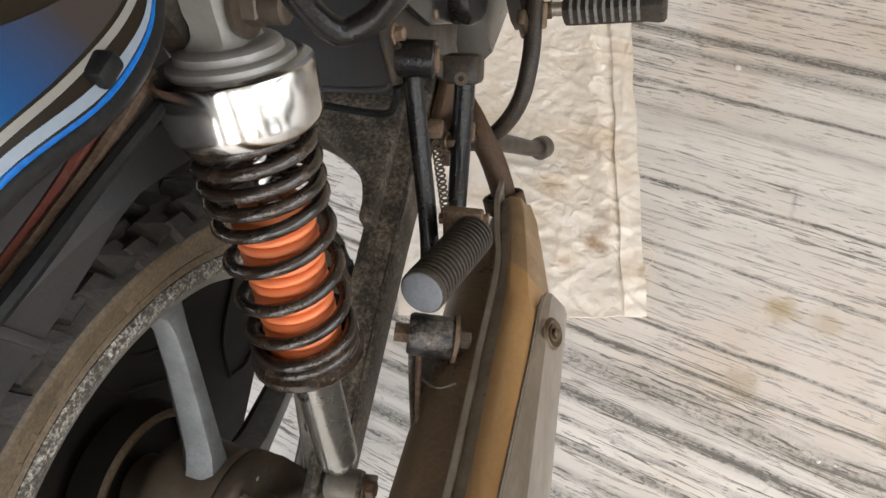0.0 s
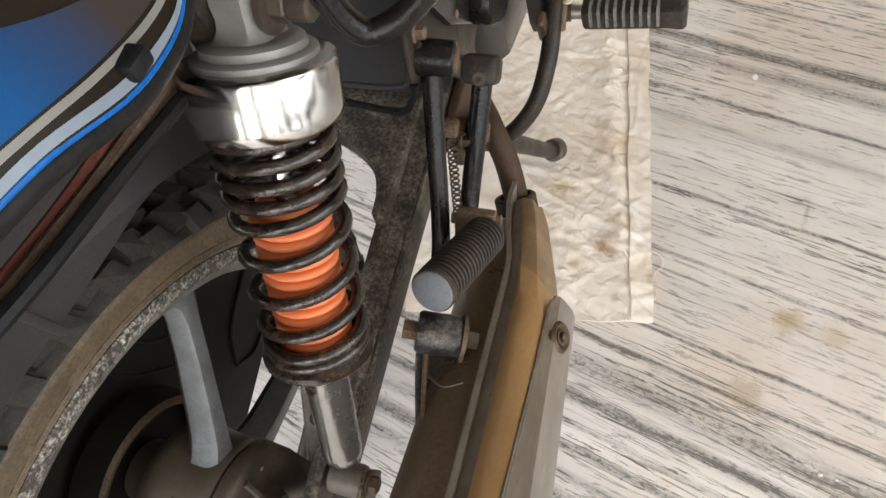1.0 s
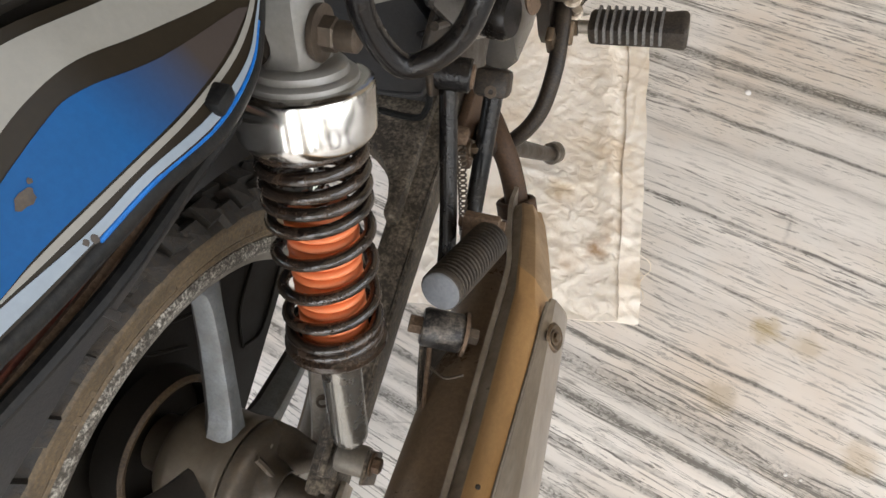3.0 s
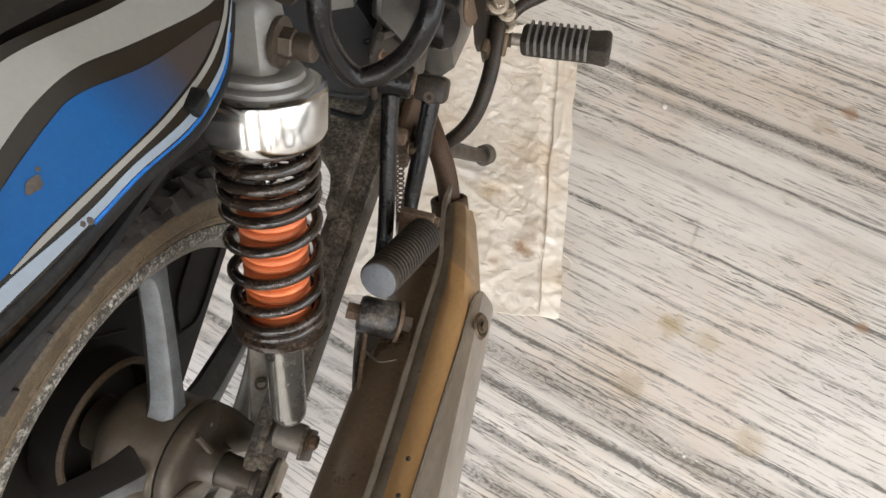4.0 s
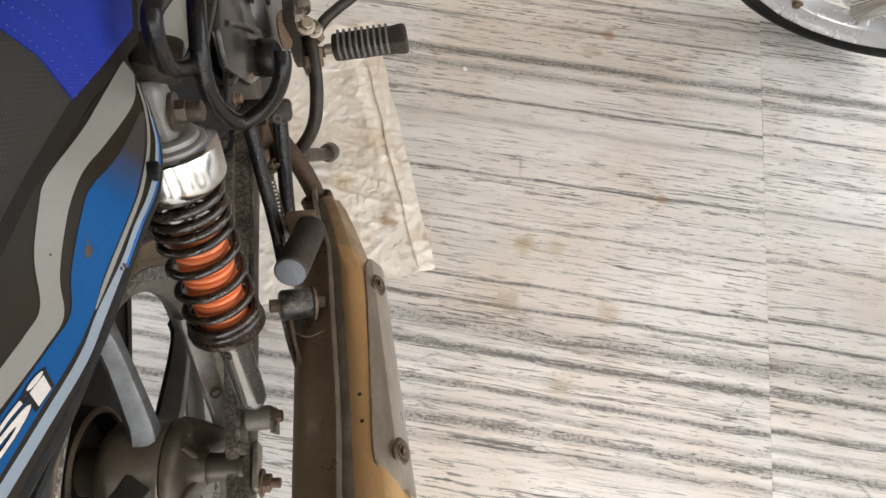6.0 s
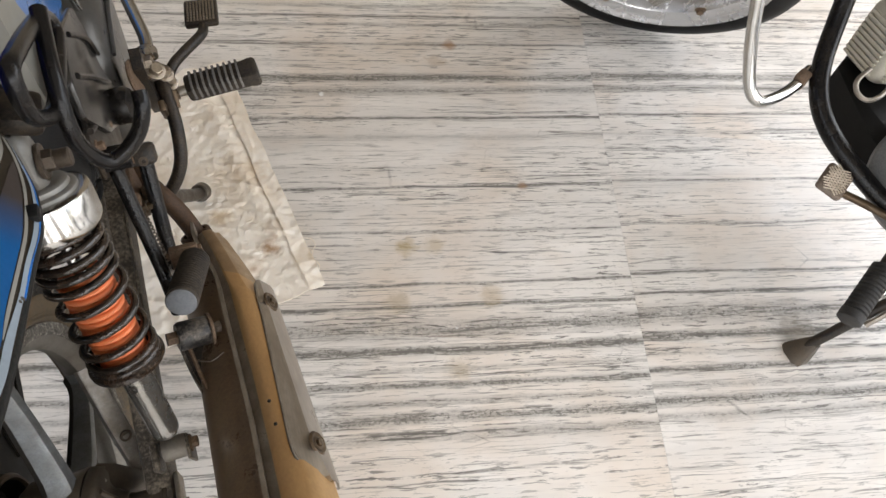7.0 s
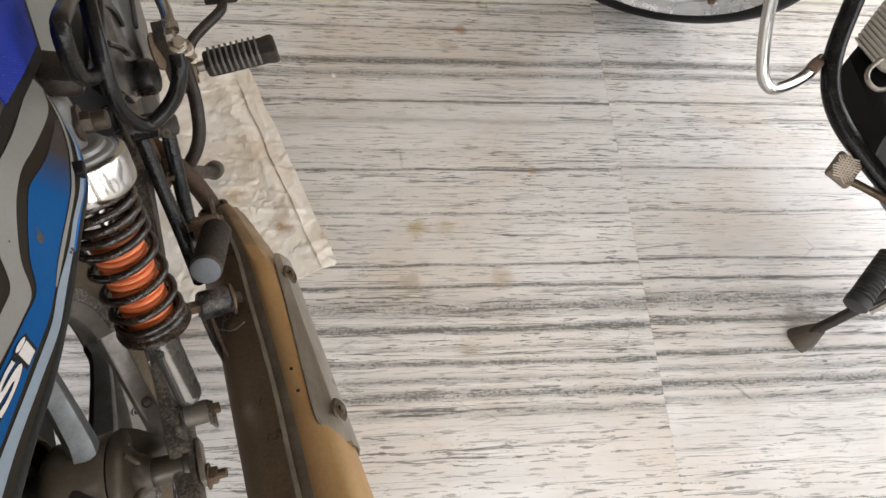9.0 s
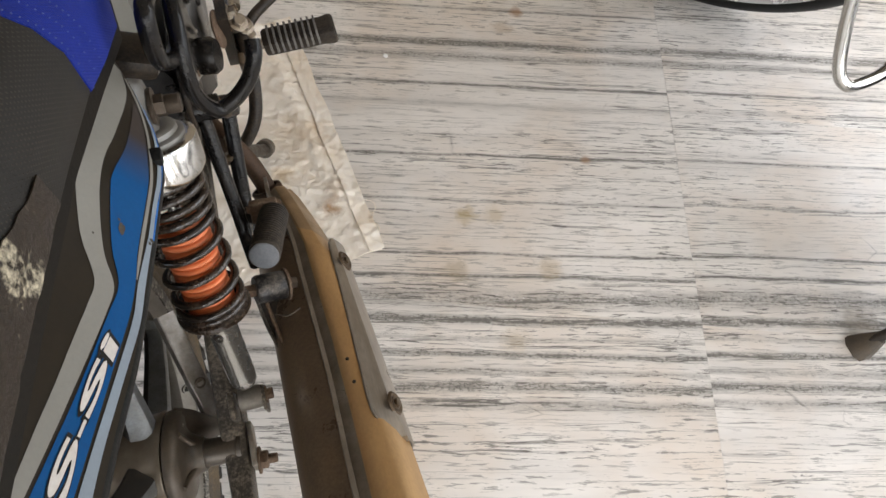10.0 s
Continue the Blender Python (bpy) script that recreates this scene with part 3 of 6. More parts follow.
        rough_edge = calc("ADD", d.outputs["Value"], calc("MULTIPLY", calc("SUBTRACT", tex(geo.outputs["Position"], 45.0, 4), 0.5), r * 1.6))
        col = blend(span(rough_edge, r * 0.35, r, a, 0.0), col, tint)
    ln(col, bsdf.inputs["Base Color"])
    ln(span(tex(vec(u, v), 5.0, 5), 0.3, 0.7, 0.28, 0.5), bsdf.inputs["Roughness"])
    bp = n.new("ShaderNodeBump")
    bp.inputs["Strength"].default_value, bp.inputs["Distance"].default_value = 0.12, 0.001
    ln(calc("SUBTRACT", tone, dark), bp.inputs["Height"])
    ln(bp.outputs[0], bsdf.inputs["Normal"])
    return m


M_MARBLE = marble()
floor = tagged(part("floor", box((7.2, 7.2, 0.1), pose(0.6, 0.5, -0.0515), 0), M_GROUT), "polished veined grey-white marble slab floor", "floor", kind="structure")
tagged(part("ground", box((80, 80, 0.2), pose(0, 0, -0.22), 0), M_GROUT), "pale concrete ground outside the porch", "ground", kind="structure")


def build_room():
    h = 2.75
    # Unseen walls and ceiling are assumed: they dim reflections and warm the far bounce.
    tagged(part("wall_west", box((0.15, 3.6, h), pose(-1.6, 2.0, h / 2), 0.004), M_WALLBROWN), "unseen brown wall added to shape the bounced light", "wall", kind="structure")
    tagged(part("wall_north", box((5.1, 0.15, h), pose(0.98, 3.6, h / 2), 0.004), M_WALLBROWN), "unseen brown wall added to shape the bounced light", "wall", kind="structure")
    tagged(part("wall_east", box((0.15, 2.0, h), pose(3.5, 2.53, h / 2), 0.004), M_WALL), "unseen brown wall added to shape the bounced light", "wall", kind="structure")
    tagged(part("ceiling", box((5.4, 6.6, 0.15), pose(0.95, 0.6, h + 0.08), 0.004), M_WALL), "unseen plain ceiling added to keep reflections dark", "ceiling", kind="structure")
    # Unseen pillars, added before the rear lamp to put dark bands in the chrome.
    for x, w in ((-1.5, 0.24), (-0.78, 0.30), (0.02, 0.36), (0.60, 0.12), (1.08, 0.46), (1.75, 0.14), (2.4, 0.40), (3.45, 0.24)):
        tagged(part("pillar", box((w, 0.2, h), pose(x, -2.43, h / 2), 0.01), M_WALL), "unseen brown pillar added to stripe the chrome's reflections", "pillar", kind="structure")


build_room()


# ---- sack and litter ----
def build_sack():
    c = [V(0.418, 0.435, 0), V(0.347, 1.12, 0), V(-0.12, 1.02, 0), V(0.06, 0.388, 0)]

    def lay(s, t):
        p = (c[3] * (1 - s) + c[0] * s) * (1 - t) + (c[2] * (1 - s) + c[1] * s) * t
        crease = abs(noise.noise(V(p.x * 7, p.y * 10, 1))) + 0.35 * abs(noise.noise(V(p.x * 17 + p.y * 9, p.y * 30, 3))) ** 0.7
        fold = math.exp(-((s - 0.86 + 0.1 * (t - 0.5)) / 0.05) ** 2) * (0.4 + 0.6 * t)
        fold_a = max(0.0, 1 - abs(noise.noise(V(p.x * 4 + 3, p.y * 15 + p.x * 6, 7))) * 14) ** 1.2
        fold_b = max(0.0, 1 - abs(noise.noise(V(p.x * 14, p.y * 11 - p.x * 5, 11))) * 11) ** 1.2
        z = 0.0075 + 0.0022 * fold_a + 0.0014 * fold_b + 0.0045 * (0.45 - crease) + 0.002 * noise.noise(p * 60) + 0.012 * fold
        return V(p.x + 0.006 * noise.noise(p * 9), p.y + 0.006 * noise.noise(p * 9 + V(5, 0, 0)), max(0.0025, z))

    def sheet(nx, ny, s0, s1, t0=0.0, t1=1.0, lift=0.0):
        bm = bmesh.new()
        rows = [[bm.verts.new(lay(s0 + (s1 - s0) * i / nx, t0 + (t1 - t0) * j / ny) + V(0, 0, lift)) for i in range(nx + 1)] for j in range(ny + 1)]
        for a, b in zip(rows, rows[1:]):
            for i in range(nx):
                bm.faces.new((a[i], a[i + 1], b[i + 1], b[i]))
        bmesh.ops.recalc_face_normals(bm, faces=bm.faces)
        bmesh.ops.solidify(bm, geom=bm.faces[:], thickness=0.0012)
        return bm
    sack = tagged(part("plastic_sack", sheet(110, 170, 0, 1), M_SACK, sharp=80), "stained cream woven plastic sack spread flat under the motorcycle", "sack")
    part("folded_hem", sheet(16, 170, 0.925, 1.012, 0.0, 1.0, 0.0045), M_HEM, sack, "paler folded hem", sharp=80)
    random.seed(5)
    for k in range(7):
        a = V(0.405 + random.uniform(-0.01, 0.012), 0.5 + random.uniform(-0.03, 0.03), 0.006)
        ang = random.uniform(-0.6, 0.9)
        pts = [a + V(math.cos(ang + 0.5 * q) * 0.011 * q, math.sin(ang + 0.6 * q) * 0.010 * q, 0.002 * math.sin(q * 2)) for q in range(5)]
        part("loose_thread", tube(pts, 0.0009, 5, 4), M_HEM, sack)


build_sack()


def pebble(at, r, seed):
    bm = bmesh.new()
    bmesh.ops.create_icosphere(bm, subdivisions=2, radius=r)
    for q in bm.verts:
        q.co *= 1 + 0.45 * noise.noise(q.co / r * 0.9 + V(seed, 0, 0))
        q.co.z *= 0.55
        q.co += Vector(at) + V(0, 0, r * 0.4)
    return tagged(part("grit_chip", bm, M_CHIP), "small white chip of grit on the floor", "grit", group="grit on the floor")


for k, (x, y, r) in enumerate(((0.55, 0.958, 0.006), (0.641, 0.272, 0.003), (0.71, 0.19, 0.002), (0.83, 0.26, 0.002), (0.77, 0.18, 0.002), (0.93, 0.75, 0.002), (0.66, 0.27, 0.0018))):
    pebble((x, y, 0), r, k)

# ---- first motorcycle ----
AXLE = V(0.015, 0.044, 0.311)
WHEEL_TURN = 0.083
AX_DIR = V(math.cos(WHEEL_TURN), -math.sin(WHEEL_TURN), 0.028).normalized()
AHEAD = V(math.sin(WHEEL_TURN), math.cos(WHEEL_TURN), 0)
WHEEL_UP = AX_DIR.cross(AHEAD).normalized()
bike = thing("motorcycle", (0, 0.5, 0), "dusty blue and black commuter motorcycle on its centre stand", "motorcycle")


def ring_point(r, ang, x):
    return AXLE + AX_DIR * x + AHEAD * (r * math.cos(ang)) + WHEEL_UP * (r * math.sin(ang))


def build_wheel():
    ax = AXLE + AX_DIR
    prof = [(0.236, 0.030), (0.238, 0.035), (0.242, 0.0385), (0.245, 0.0375), (0.254, 0.042), (0.262, 0.0425), (0.264, 0.0435), (0.267, 0.0435), (0.269, 0.042), (0.276, 0.038), (0.281, 0.030), (0.285, 0.018), (0.2865, 0.0),
            (0.285, -0.014), (0.281, -0.022), (0.276, -0.027), (0.269, -0.029), (0.254, -0.029), (0.242, -0.024), (0.236, -0.018), (0.236, 0.030)]
    bm = lathe(prof, AXLE, ax, 120)
    for f in bm.faces:
        d = f.calc_center_median() - AXLE
        if (d - AX_DIR * d.dot(AX_DIR)).length > 0.268:
            f.material_index = 1
    tyre = part("tyre", bm, [M_SIDEWALL, M_RUBBER], bike, "dusty black tyre with chunky tread")
    for r, x, a0, a1 in ((0.2475, 0.0392, 20, 150),):
        part("sidewall_line", tube([ring_point(r, radians(a), x) for a in range(a0, a1, 6)], 0.0006, 6, 2), M_SIDEWALL, tyre)
    # raised moulded marks on the sidewall, too worn to read
    for a, wide in ((44, 0.010), (48, 0.004), (50.5, 0.006), (53, 0.006), (68, 0.003), (71, 0.009), (86, 0.012), (92, 0.004), (96, 0.006)):
        p = ring_point(0.2535, radians(a), 0.0416)
        out_v = (ring_point(0.2535, radians(a), 0.0) - AXLE).normalized()
        m4 = Matrix((AX_DIR.cross(out_v), out_v, AX_DIR)).transposed().to_4x4()
        m4.translation = p
        part("moulded_mark", box((wide, 0.006, 0.0012), m4, 0.0004, seg=1), M_SIDEWALL, tyre)
    prof = [(0.2365, 0.0345), (0.2365, 0.0295), (0.228, 0.027), (0.2215, 0.0295), (0.2215, 0.0325), (0.226, 0.0345), (0.232, 0.0355), (0.2365, 0.0345)]
    rim = part("rim", lathe([(0.2215, 0.0300), (0.2355, 0.026), (0.222, 0.020), (0.214, 0.014), (0.214, 0.006), (0.222, 0.002), (0.2355, -0.014), (0.2355, -0.018), (0.226, -0.012), (0.216, -0.004), (0.209, 0.004), (0.207, 0.016), (0.213, 0.0265), (0.2215, 0.0300)], AXLE, ax, 120), M_RIMINNER, bike, "dark grey cast alloy rim")
    part("rim_flange", lathe(prof, AXLE, ax, 120), M_RIM, rim, "scuffed bare grey rim edge")
    for k in range(5):
        ang = radians(56 + 72 * k)
        rings = []
        for r, hw, hx, x in ((0.050, 0.0215, 0.017, 0.026), (0.060, 0.0170, 0.017, 0.0255), (0.072, 0.0140, 0.0165, 0.0245), (0.105, 0.0125, 0.0155, 0.021), (0.15, 0.0115, 0.014, 0.016), (0.185, 0.0120, 0.013, 0.011), (0.199, 0.016, 0.0135, 0.008), (0.207, 0.026, 0.014, 0.004)):
            c = ring_point(r, ang, x)
            t = AHEAD * -math.sin(ang) + WHEEL_UP * math.cos(ang)
            rings.append([c + t * hw * a + AX_DIR * (hx * b) for a, b in ((1, -0.5), (0.98, 0.55), (0.80, 0.9), (0.5, 1), (-0.2, 0.98), (-0.36, 0.85), (-0.95, -0.25), (-1, -0.6), (-0.6, -1), (0.6, -1))])
        bm = loft(rings)
        bm.faces.ensure_lookup_table()
        # Sides take the shaded colour, the face the plain grey alloy.
        for f in bm.faces:
            f.material_index = 1
        for i in range(len(rings) - 1):
            for j in (0, 1, 2, 3):
                bm.faces[i * 10 + j].material_index = 0
        part("spoke", bm, [M_SPOKE, M_SPOKESHADE], bike, "cast alloy spoke with a grey face and sides coloured for shade", sharp=30)
    part("hub", lathe([(0.0, -0.055), (0.028, -0.055), (0.030, -0.030), (0.034, -0.025), (0.050, -0.022), (0.0565, -0.014), (0.058, -0.004), (0.0565, 0.010), (0.056, 0.030), (0.0575, 0.040), (0.0585, 0.046), (0.0575, 0.0492), (0.0, 0.0492)], AXLE, ax, 64), M_HUB, bike, "brown dusty brake hub")
    plate = part("brake_plate", lathe([(0.0, 0.0505), (0.0555, 0.0505), (0.0575, 0.0515), (0.0580, 0.054), (0.0575, 0.060), (0.0545, 0.0655), (0.048, 0.0685), (0.036, 0.0700), (0.027, 0.0735), (0.0215, 0.082), (0.0195, 0.088), (0.0, 0.0885)], AXLE, ax, 64), M_DRUM, bike, "brown-grey drum brake plate")
    part("axle_spacer", lathe([(0.0, 0.086), (0.0165, 0.086), (0.0175, 0.088), (0.0165, 0.093), (0.0165, 0.124), (0.0185, 0.126), (0.0185, 0.131), (0.0, 0.1315)], AXLE, ax, 28), M_DRUM, bike, "dull brown axle spacer")
    foot = V(0.117, 0.083, 0.262)
    root = ring_point(0.030, radians(25), 0.062)
    side_v = (foot - root).normalized()
    cross_v = side_v.cross(AX_DIR).normalized()
    lobe = [(1, 0), (0.7, 0.7), (0, 1), (-0.7, 0.7), (-1, 0), (-0.7, -0.7), (0, -1), (0.7, -0.7)]
    part("torque_boss", loft([[root.lerp(foot, w) + cross_v * (a * p) + AX_DIR * (b * q) for a, b in lobe] for w, p, q in ((-0.1, 0.030, 0.012), (0.25, 0.026, 0.013), (0.6, 0.017, 0.012), (0.85, 0.013, 0.011), (1.02, 0.011, 0.009))]), M_DRUM, plate, "cast arm of the brake plate", sharp=60)
    part("plate_rib", tube([ring_point(0.020, radians(70), 0.078), ring_point(0.036, radians(72), 0.071), ring_point(0.050, radians(75), 0.068)], 0.0035, 8), M_DRUM, plate)
    part("plate_rib", tube([ring_point(0.020, radians(150), 0.078), ring_point(0.036, radians(150), 0.071), ring_point(0.050, radians(150), 0.068)], 0.0035, 8), M_DRUM, plate)
    part("wear_mark", lathe([(0.0, 0.0), (0.0022, 0.0), (0.0016, 0.0006), (0.0, 0.0007)], ring_point(0.044, radians(48), 0.0692), ring_point(0.044, radians(48), 0.09), 10), M_STEEL, plate)
    part("torque_bolt", bolt(foot + V(-0.004, 0, 0.006), foot + V(0.016, -0.002, 0.010), 0.0078), M_RUST, plate, "rusty torque arm bolt")
    # channel-section torque arm that runs forwards from the brake plate
    line = smooth_line([foot + V(-0.006, -0.004, 0.004), (0.106, 0.108, 0.285), (0.0985, 0.134, 0.304), (0.088, 0.172, 0.332), (0.078, 0.210, 0.360)], 6)
    chan = [(0.0098, 0.009), (0.0115, 0.008), (0.0115, -0.006), (0.0100, -0.006), (0.0100, 0.005), (0.0088, 0.0065), (-0.0088, 0.0065), (-0.0100, 0.005), (-0.0100, -0.006), (-0.0115, -0.006), (-0.0115, 0.008), (-0.0098, 0.009)]
    stay = part("torque_arm", sweep(bmesh.new(), line, chan, up=(0.55, -0.55, 0.62)), M_LINK, bike, "scuffed bare steel channel brake torque arm", sharp=30)
    hole = V(0.0985, 0.134, 0.304) + V(0.55, -0.55, 0.62).normalized() * 0.009
    part("arm_grommet", lathe([(0.0038, 0.0), (0.0074, 0.0), (0.0074, 0.0016), (0.0062, 0.0022), (0.0046, 0.0018), (0.0044, -0.003), (0.0, -0.003)], hole, hole + V(0.55, -0.55, 0.62), 20), M_NUT, stay)

    part("axle_nut", bolt(V(0.160, 0.015, 0.302), V(0.172, 0.014, 0.302), 0.011, thread=0.010), M_RUST, bike, "rusty axle nut with protruding thread")
    part("chain_adjuster", box((0.006, 0.055, 0.03), Matrix.Translation(AXLE + V(0.142, -0.012, 0)), 0.0015), M_STEEL, bike)
    part("adjuster_bolt", tube([AXLE + V(0.128, -0.02, 0.0), AXLE + V(0.128, -0.09, 0.0)], 0.004, 8), M_RUST, bike)
    # chain case on the far side
    case = [(0.37, 0.170), (0.27, 0.135), (0.16, 0.098), (0.06, 0.066), (-0.05, 0.06), (-0.14, 0.10), (-0.20, 0.18), (-0.22, 0.30), (-0.19, 0.41), (-0.10, 0.49), (0.02, 0.525), (0.14, 0.505), (0.26, 0.46), (0.52, 0.44), (0.52, 0.24)]
    m = Matrix(((0, 0, 1, -0.0900), (1, 0, 0, 0), (0, 1, 0, 0), (0, 0, 0, 1)))
    chain = part("chain_case", prism(case, m, 0.020, 0.005), M_CASE, bike, "black enclosed chain case")
    for a, b, c in (((0.335, 0.19), (0.24, 0.155), (0.20, 0.18)), ((0.20, 0.18), (0.23, 0.23), (0.30, 0.26)), ((0.14, 0.44), (0.15, 0.36), (0.20, 0.30)), ((0.10, 0.46), (0.11, 0.37), (0.15, 0.30))):
        part("embossed_line", tube([(-0.0695, *a), (-0.0692, *b), (-0.0695, *c)], 0.0022, 6, 4), M_CASE, chain)
    part("case_collar", lathe([(0.064, -0.068), (0.0652, -0.0405), (0.0735, -0.0405), (0.0765, -0.068)], AXLE, ax, 56), M_CASE, chain)
    part("case_ring", lathe([(0.0652, -0.040), (0.0672, -0.0365), (0.0705, -0.0365), (0.0735, -0.040), (0.0652, -0.040)], AXLE, ax, 56), M_CASERING, chain, "brown dusty ring round the hub opening")
    part("hub_recess", lathe([(0.0, -0.0665), (0.0642, -0.0665), (0.0642, -0.0645), (0.0, -0.0645)], AXLE, ax, 48), M_CASE, chain)
    for r, a in ((0.15, 60), (0.16, 100), (0.15, 140), (0.17, 20)):
        part("case_boss", lathe([(0.0, -0.0705), (0.006, -0.0705), (0.006, -0.068), (0.0038, -0.0675), (0.003, -0.0695), (0.0, -0.0695)], ring_point(r, radians(a), 0), ring_point(r, radians(a), 1), 14), M_CASE, chain)
    hole, inward = ring_point(0.2115, radians(-47), 0.0245), (ring_point(0.1, radians(-47), 0.10) - ring_point(0.2, radians(-47), 0.0)).normalized()
    part("valve_hole", lathe([(0.0, 0.0), (0.0046, 0.0), (0.0046, 0.0016), (0.0066, 0.0016), (0.0072, -0.002), (0.0, -0.002)], hole, hole + inward, 18), [M_RIMINNER], rim)
    part("hole_shadow", lathe([(0.0, 0.0004), (0.0044, 0.0004), (0.0, 0.0008)], hole, hole + inward, 18), M_CASE, rim)
    return tyre


TYRE = build_wheel()


def build_swingarm():
    sec = [(0.020, 0.022), (0.0175, 0.028), (0.012, 0.030), (-0.012, 0.030), (-0.0175, 0.028), (-0.020, 0.022), (-0.020, -0.024), (-0.016, -0.030), (0.016, -0.030), (0.020, -0.024)]

    def taper(w):
        q = 0.62 + 0.45 * w if w < 0.5 else 0.845 + 0.3 * (w - 0.5)
        return [(a * q, b * min(1, q * 1.05)) for a, b in sec]

    for s in (1, -1):
        line = smooth_line([(s * 0.138, -0.055, 0.300), (s * 0.138, 0.015, 0.303), (s * 0.138, 0.10, 0.318), (s * 0.141, 0.26, 0.356), (s * 0.143, 0.40, 0.380), (s * 0.143, 0.56, 0.395)], 6)
        arm = part("swingarm", sweep(bmesh.new(), line, taper, up=(0, 0, 1)), M_SWING, bike, "dusty black box-section swingarm", sharp=28)
        if s > 0:
            part("weld_seam", tube([(0.158, 0.12, 0.352), (0.1605, 0.26, 0.385), (0.1625, 0.40, 0.409)], 0.0017, 6), M_SWING, arm)
            part("shock_lug", box((0.008, 0.034, 0.05), pose(0.1465, 0.072, 0.348, 12), 0.003), M_SWING, arm)
            part("shock_lug", box((0.004, 0.030, 0.046), pose(0.1842, 0.072, 0.354, 12), 0.0018), M_SWING, arm)
    arch = [(0.126 * math.cos(radians(a)), 0.30 + 0.10 * math.sin(radians(a)) ** 0.8) for a in range(0, 181, 9)]
    outline = arch + [(-0.14, 0.30), (-0.14, 0.52), (0.14, 0.52), (0.14, 0.30)]
    part("swingarm_bridge", prism(outline, pose(0, 0.0, 0.362, 4), 0.03, 0.004), M_SWING, bike, "curved dusty bridge of the swingarm")


build_swingarm()

TOP, LOW = V(0.148, 0.226, 0.70), V(0.169, 0.0735, 0.365)


def build_shock(flip=1):
    f = lambda p: V(p.x * flip, p.y, p.z)
    top, low = f(TOP), f(LOW)
    d = (low - top).normalized()
    m = frame_of(top, low)
    shock = part("shock_absorber", lathe([(0.0, 0.222), (0.0165, 0.224), (0.0168, 0.228), (0.0160, 0.240), (0.0158, 0.330), (0.0150, 0.337), (0.012, 0.342), (0.0, 0.344)], top, low, 40), M_ALLOY, bike, "rear shock absorber with silver lower tube")
    part("chrome_cup", lathe([(0.0, 0.0222), (0.034, 0.0222), (0.0405, 0.0228), (0.0425, 0.0240), (0.0432, 0.0262), (0.0432, 0.0500), (0.0427, 0.0535), (0.0405, 0.0572), (0.0375, 0.0580), (0.036, 0.055), (0.0, 0.053)], top, low, 72), M_CUP, shock, "polished chrome spring cup")
    part("top_collar", lathe([(0.0, 0.0112), (0.022, 0.0114), (0.0262, 0.0122), (0.0280, 0.0138), (0.0284, 0.0165), (0.0290, 0.0176), (0.0322, 0.0182), (0.0337, 0.0194), (0.0340, 0.0212), (0.0340, 0.0235), (0.0, 0.0235)], top, low, 56), M_GREYPAINT, shock, "dusty grey stepped collar")
    hs = [0.0585, 0.0705, 0.083, 0.095, 0.1065, 0.130, 0.1585, 0.186, 0.207, 0.2155, 0.2195]
    line, n = [], 30
    for k in range((len(hs) - 1) * n + 1):
        i, q = divmod(k, n)
        h = hs[i] + (hs[min(i + 1, len(hs) - 1)] - hs[i]) * q / n
        w = k / ((len(hs) - 1) * n)
        a = 2 * math.pi * k / n + 0.4
        rad = 0.0327 - 0.0004 * w
        line.append(m @ V(flip * rad * math.cos(a), rad * math.sin(a), h))
    part("coil_spring", sweep(bmesh.new(), line, circle(0.0043, 12)), M_SPRING, shock, "black coil spring")
    part("damper_rod", lathe([(0.0062, 0.05), (0.0062, 0.118)], top, low, 20), M_CHROME, shock, "chromed damper rod")
    prof = [(0.0075, 0.112), (0.0075, 0.106), (0.0165, 0.1045), (0.0185, 0.1065), (0.0185, 0.1105)]
    for k in range(15):
        h = 0.1110 + k * 0.0072
        prof += [(r, h + 0.0072 * q) for r, q in ((0.0192, 0.0), (0.0192, 0.16), (0.0222, 0.22), (0.0238, 0.34), (0.0246, 0.50), (0.0249, 0.62), (0.0246, 0.76), (0.0236, 0.90), (0.0218, 0.98))]
    prof += [(0.0, 0.2195)]
    part("damper_sleeve", lathe(prof, top, low, 44), M_ORANGE, shock, "orange ribbed rubber sleeve", sharp=80)
    part("spring_seat", lathe([(0.0, 0.2180), (0.0355, 0.2185), (0.0385, 0.2210), (0.0385, 0.2255), (0.0365, 0.2285), (0.022, 0.2300), (0.0, 0.2300)], top, low, 56), M_SPRING, shock, "black lower spring seat")
    part("seat_collar", lathe([(0.0, 0.2295), (0.027, 0.2300), (0.027, 0.2335), (0.0225, 0.2375), (0.0, 0.2385)], top, low, 40), M_ALLOY, shock)
    side = d.cross(V(1, 0, 0)).normalized()
    hole = m @ V(0, 0, 0.2545)
    out = (V(-0.25 * flip, -0.9, 0.1) - d * V(-0.25 * flip, -0.9, 0.1).dot(d)).normalized()
    part("adjuster_hole", lathe([(0.0, 0.0), (0.0046, 0.0), (0.0046, 0.0018), (0.0030, 0.0018), (0.0028, 0.0002), (0.0, 0.0002)], hole + out * 0.0154, hole + out * 0.03, 16), M_BLACKDULL, shock)
    part("lower_eye", lathe([(0.0085, -0.0135), (0.0130, -0.0135), (0.0138, -0.011), (0.0138, 0.011), (0.0130, 0.0135), (0.0085, 0.0135), (0.0085, -0.0135)], low, low + V(1, 0, 0), 32), M_EYE, shock, "dusty grey lower eye")
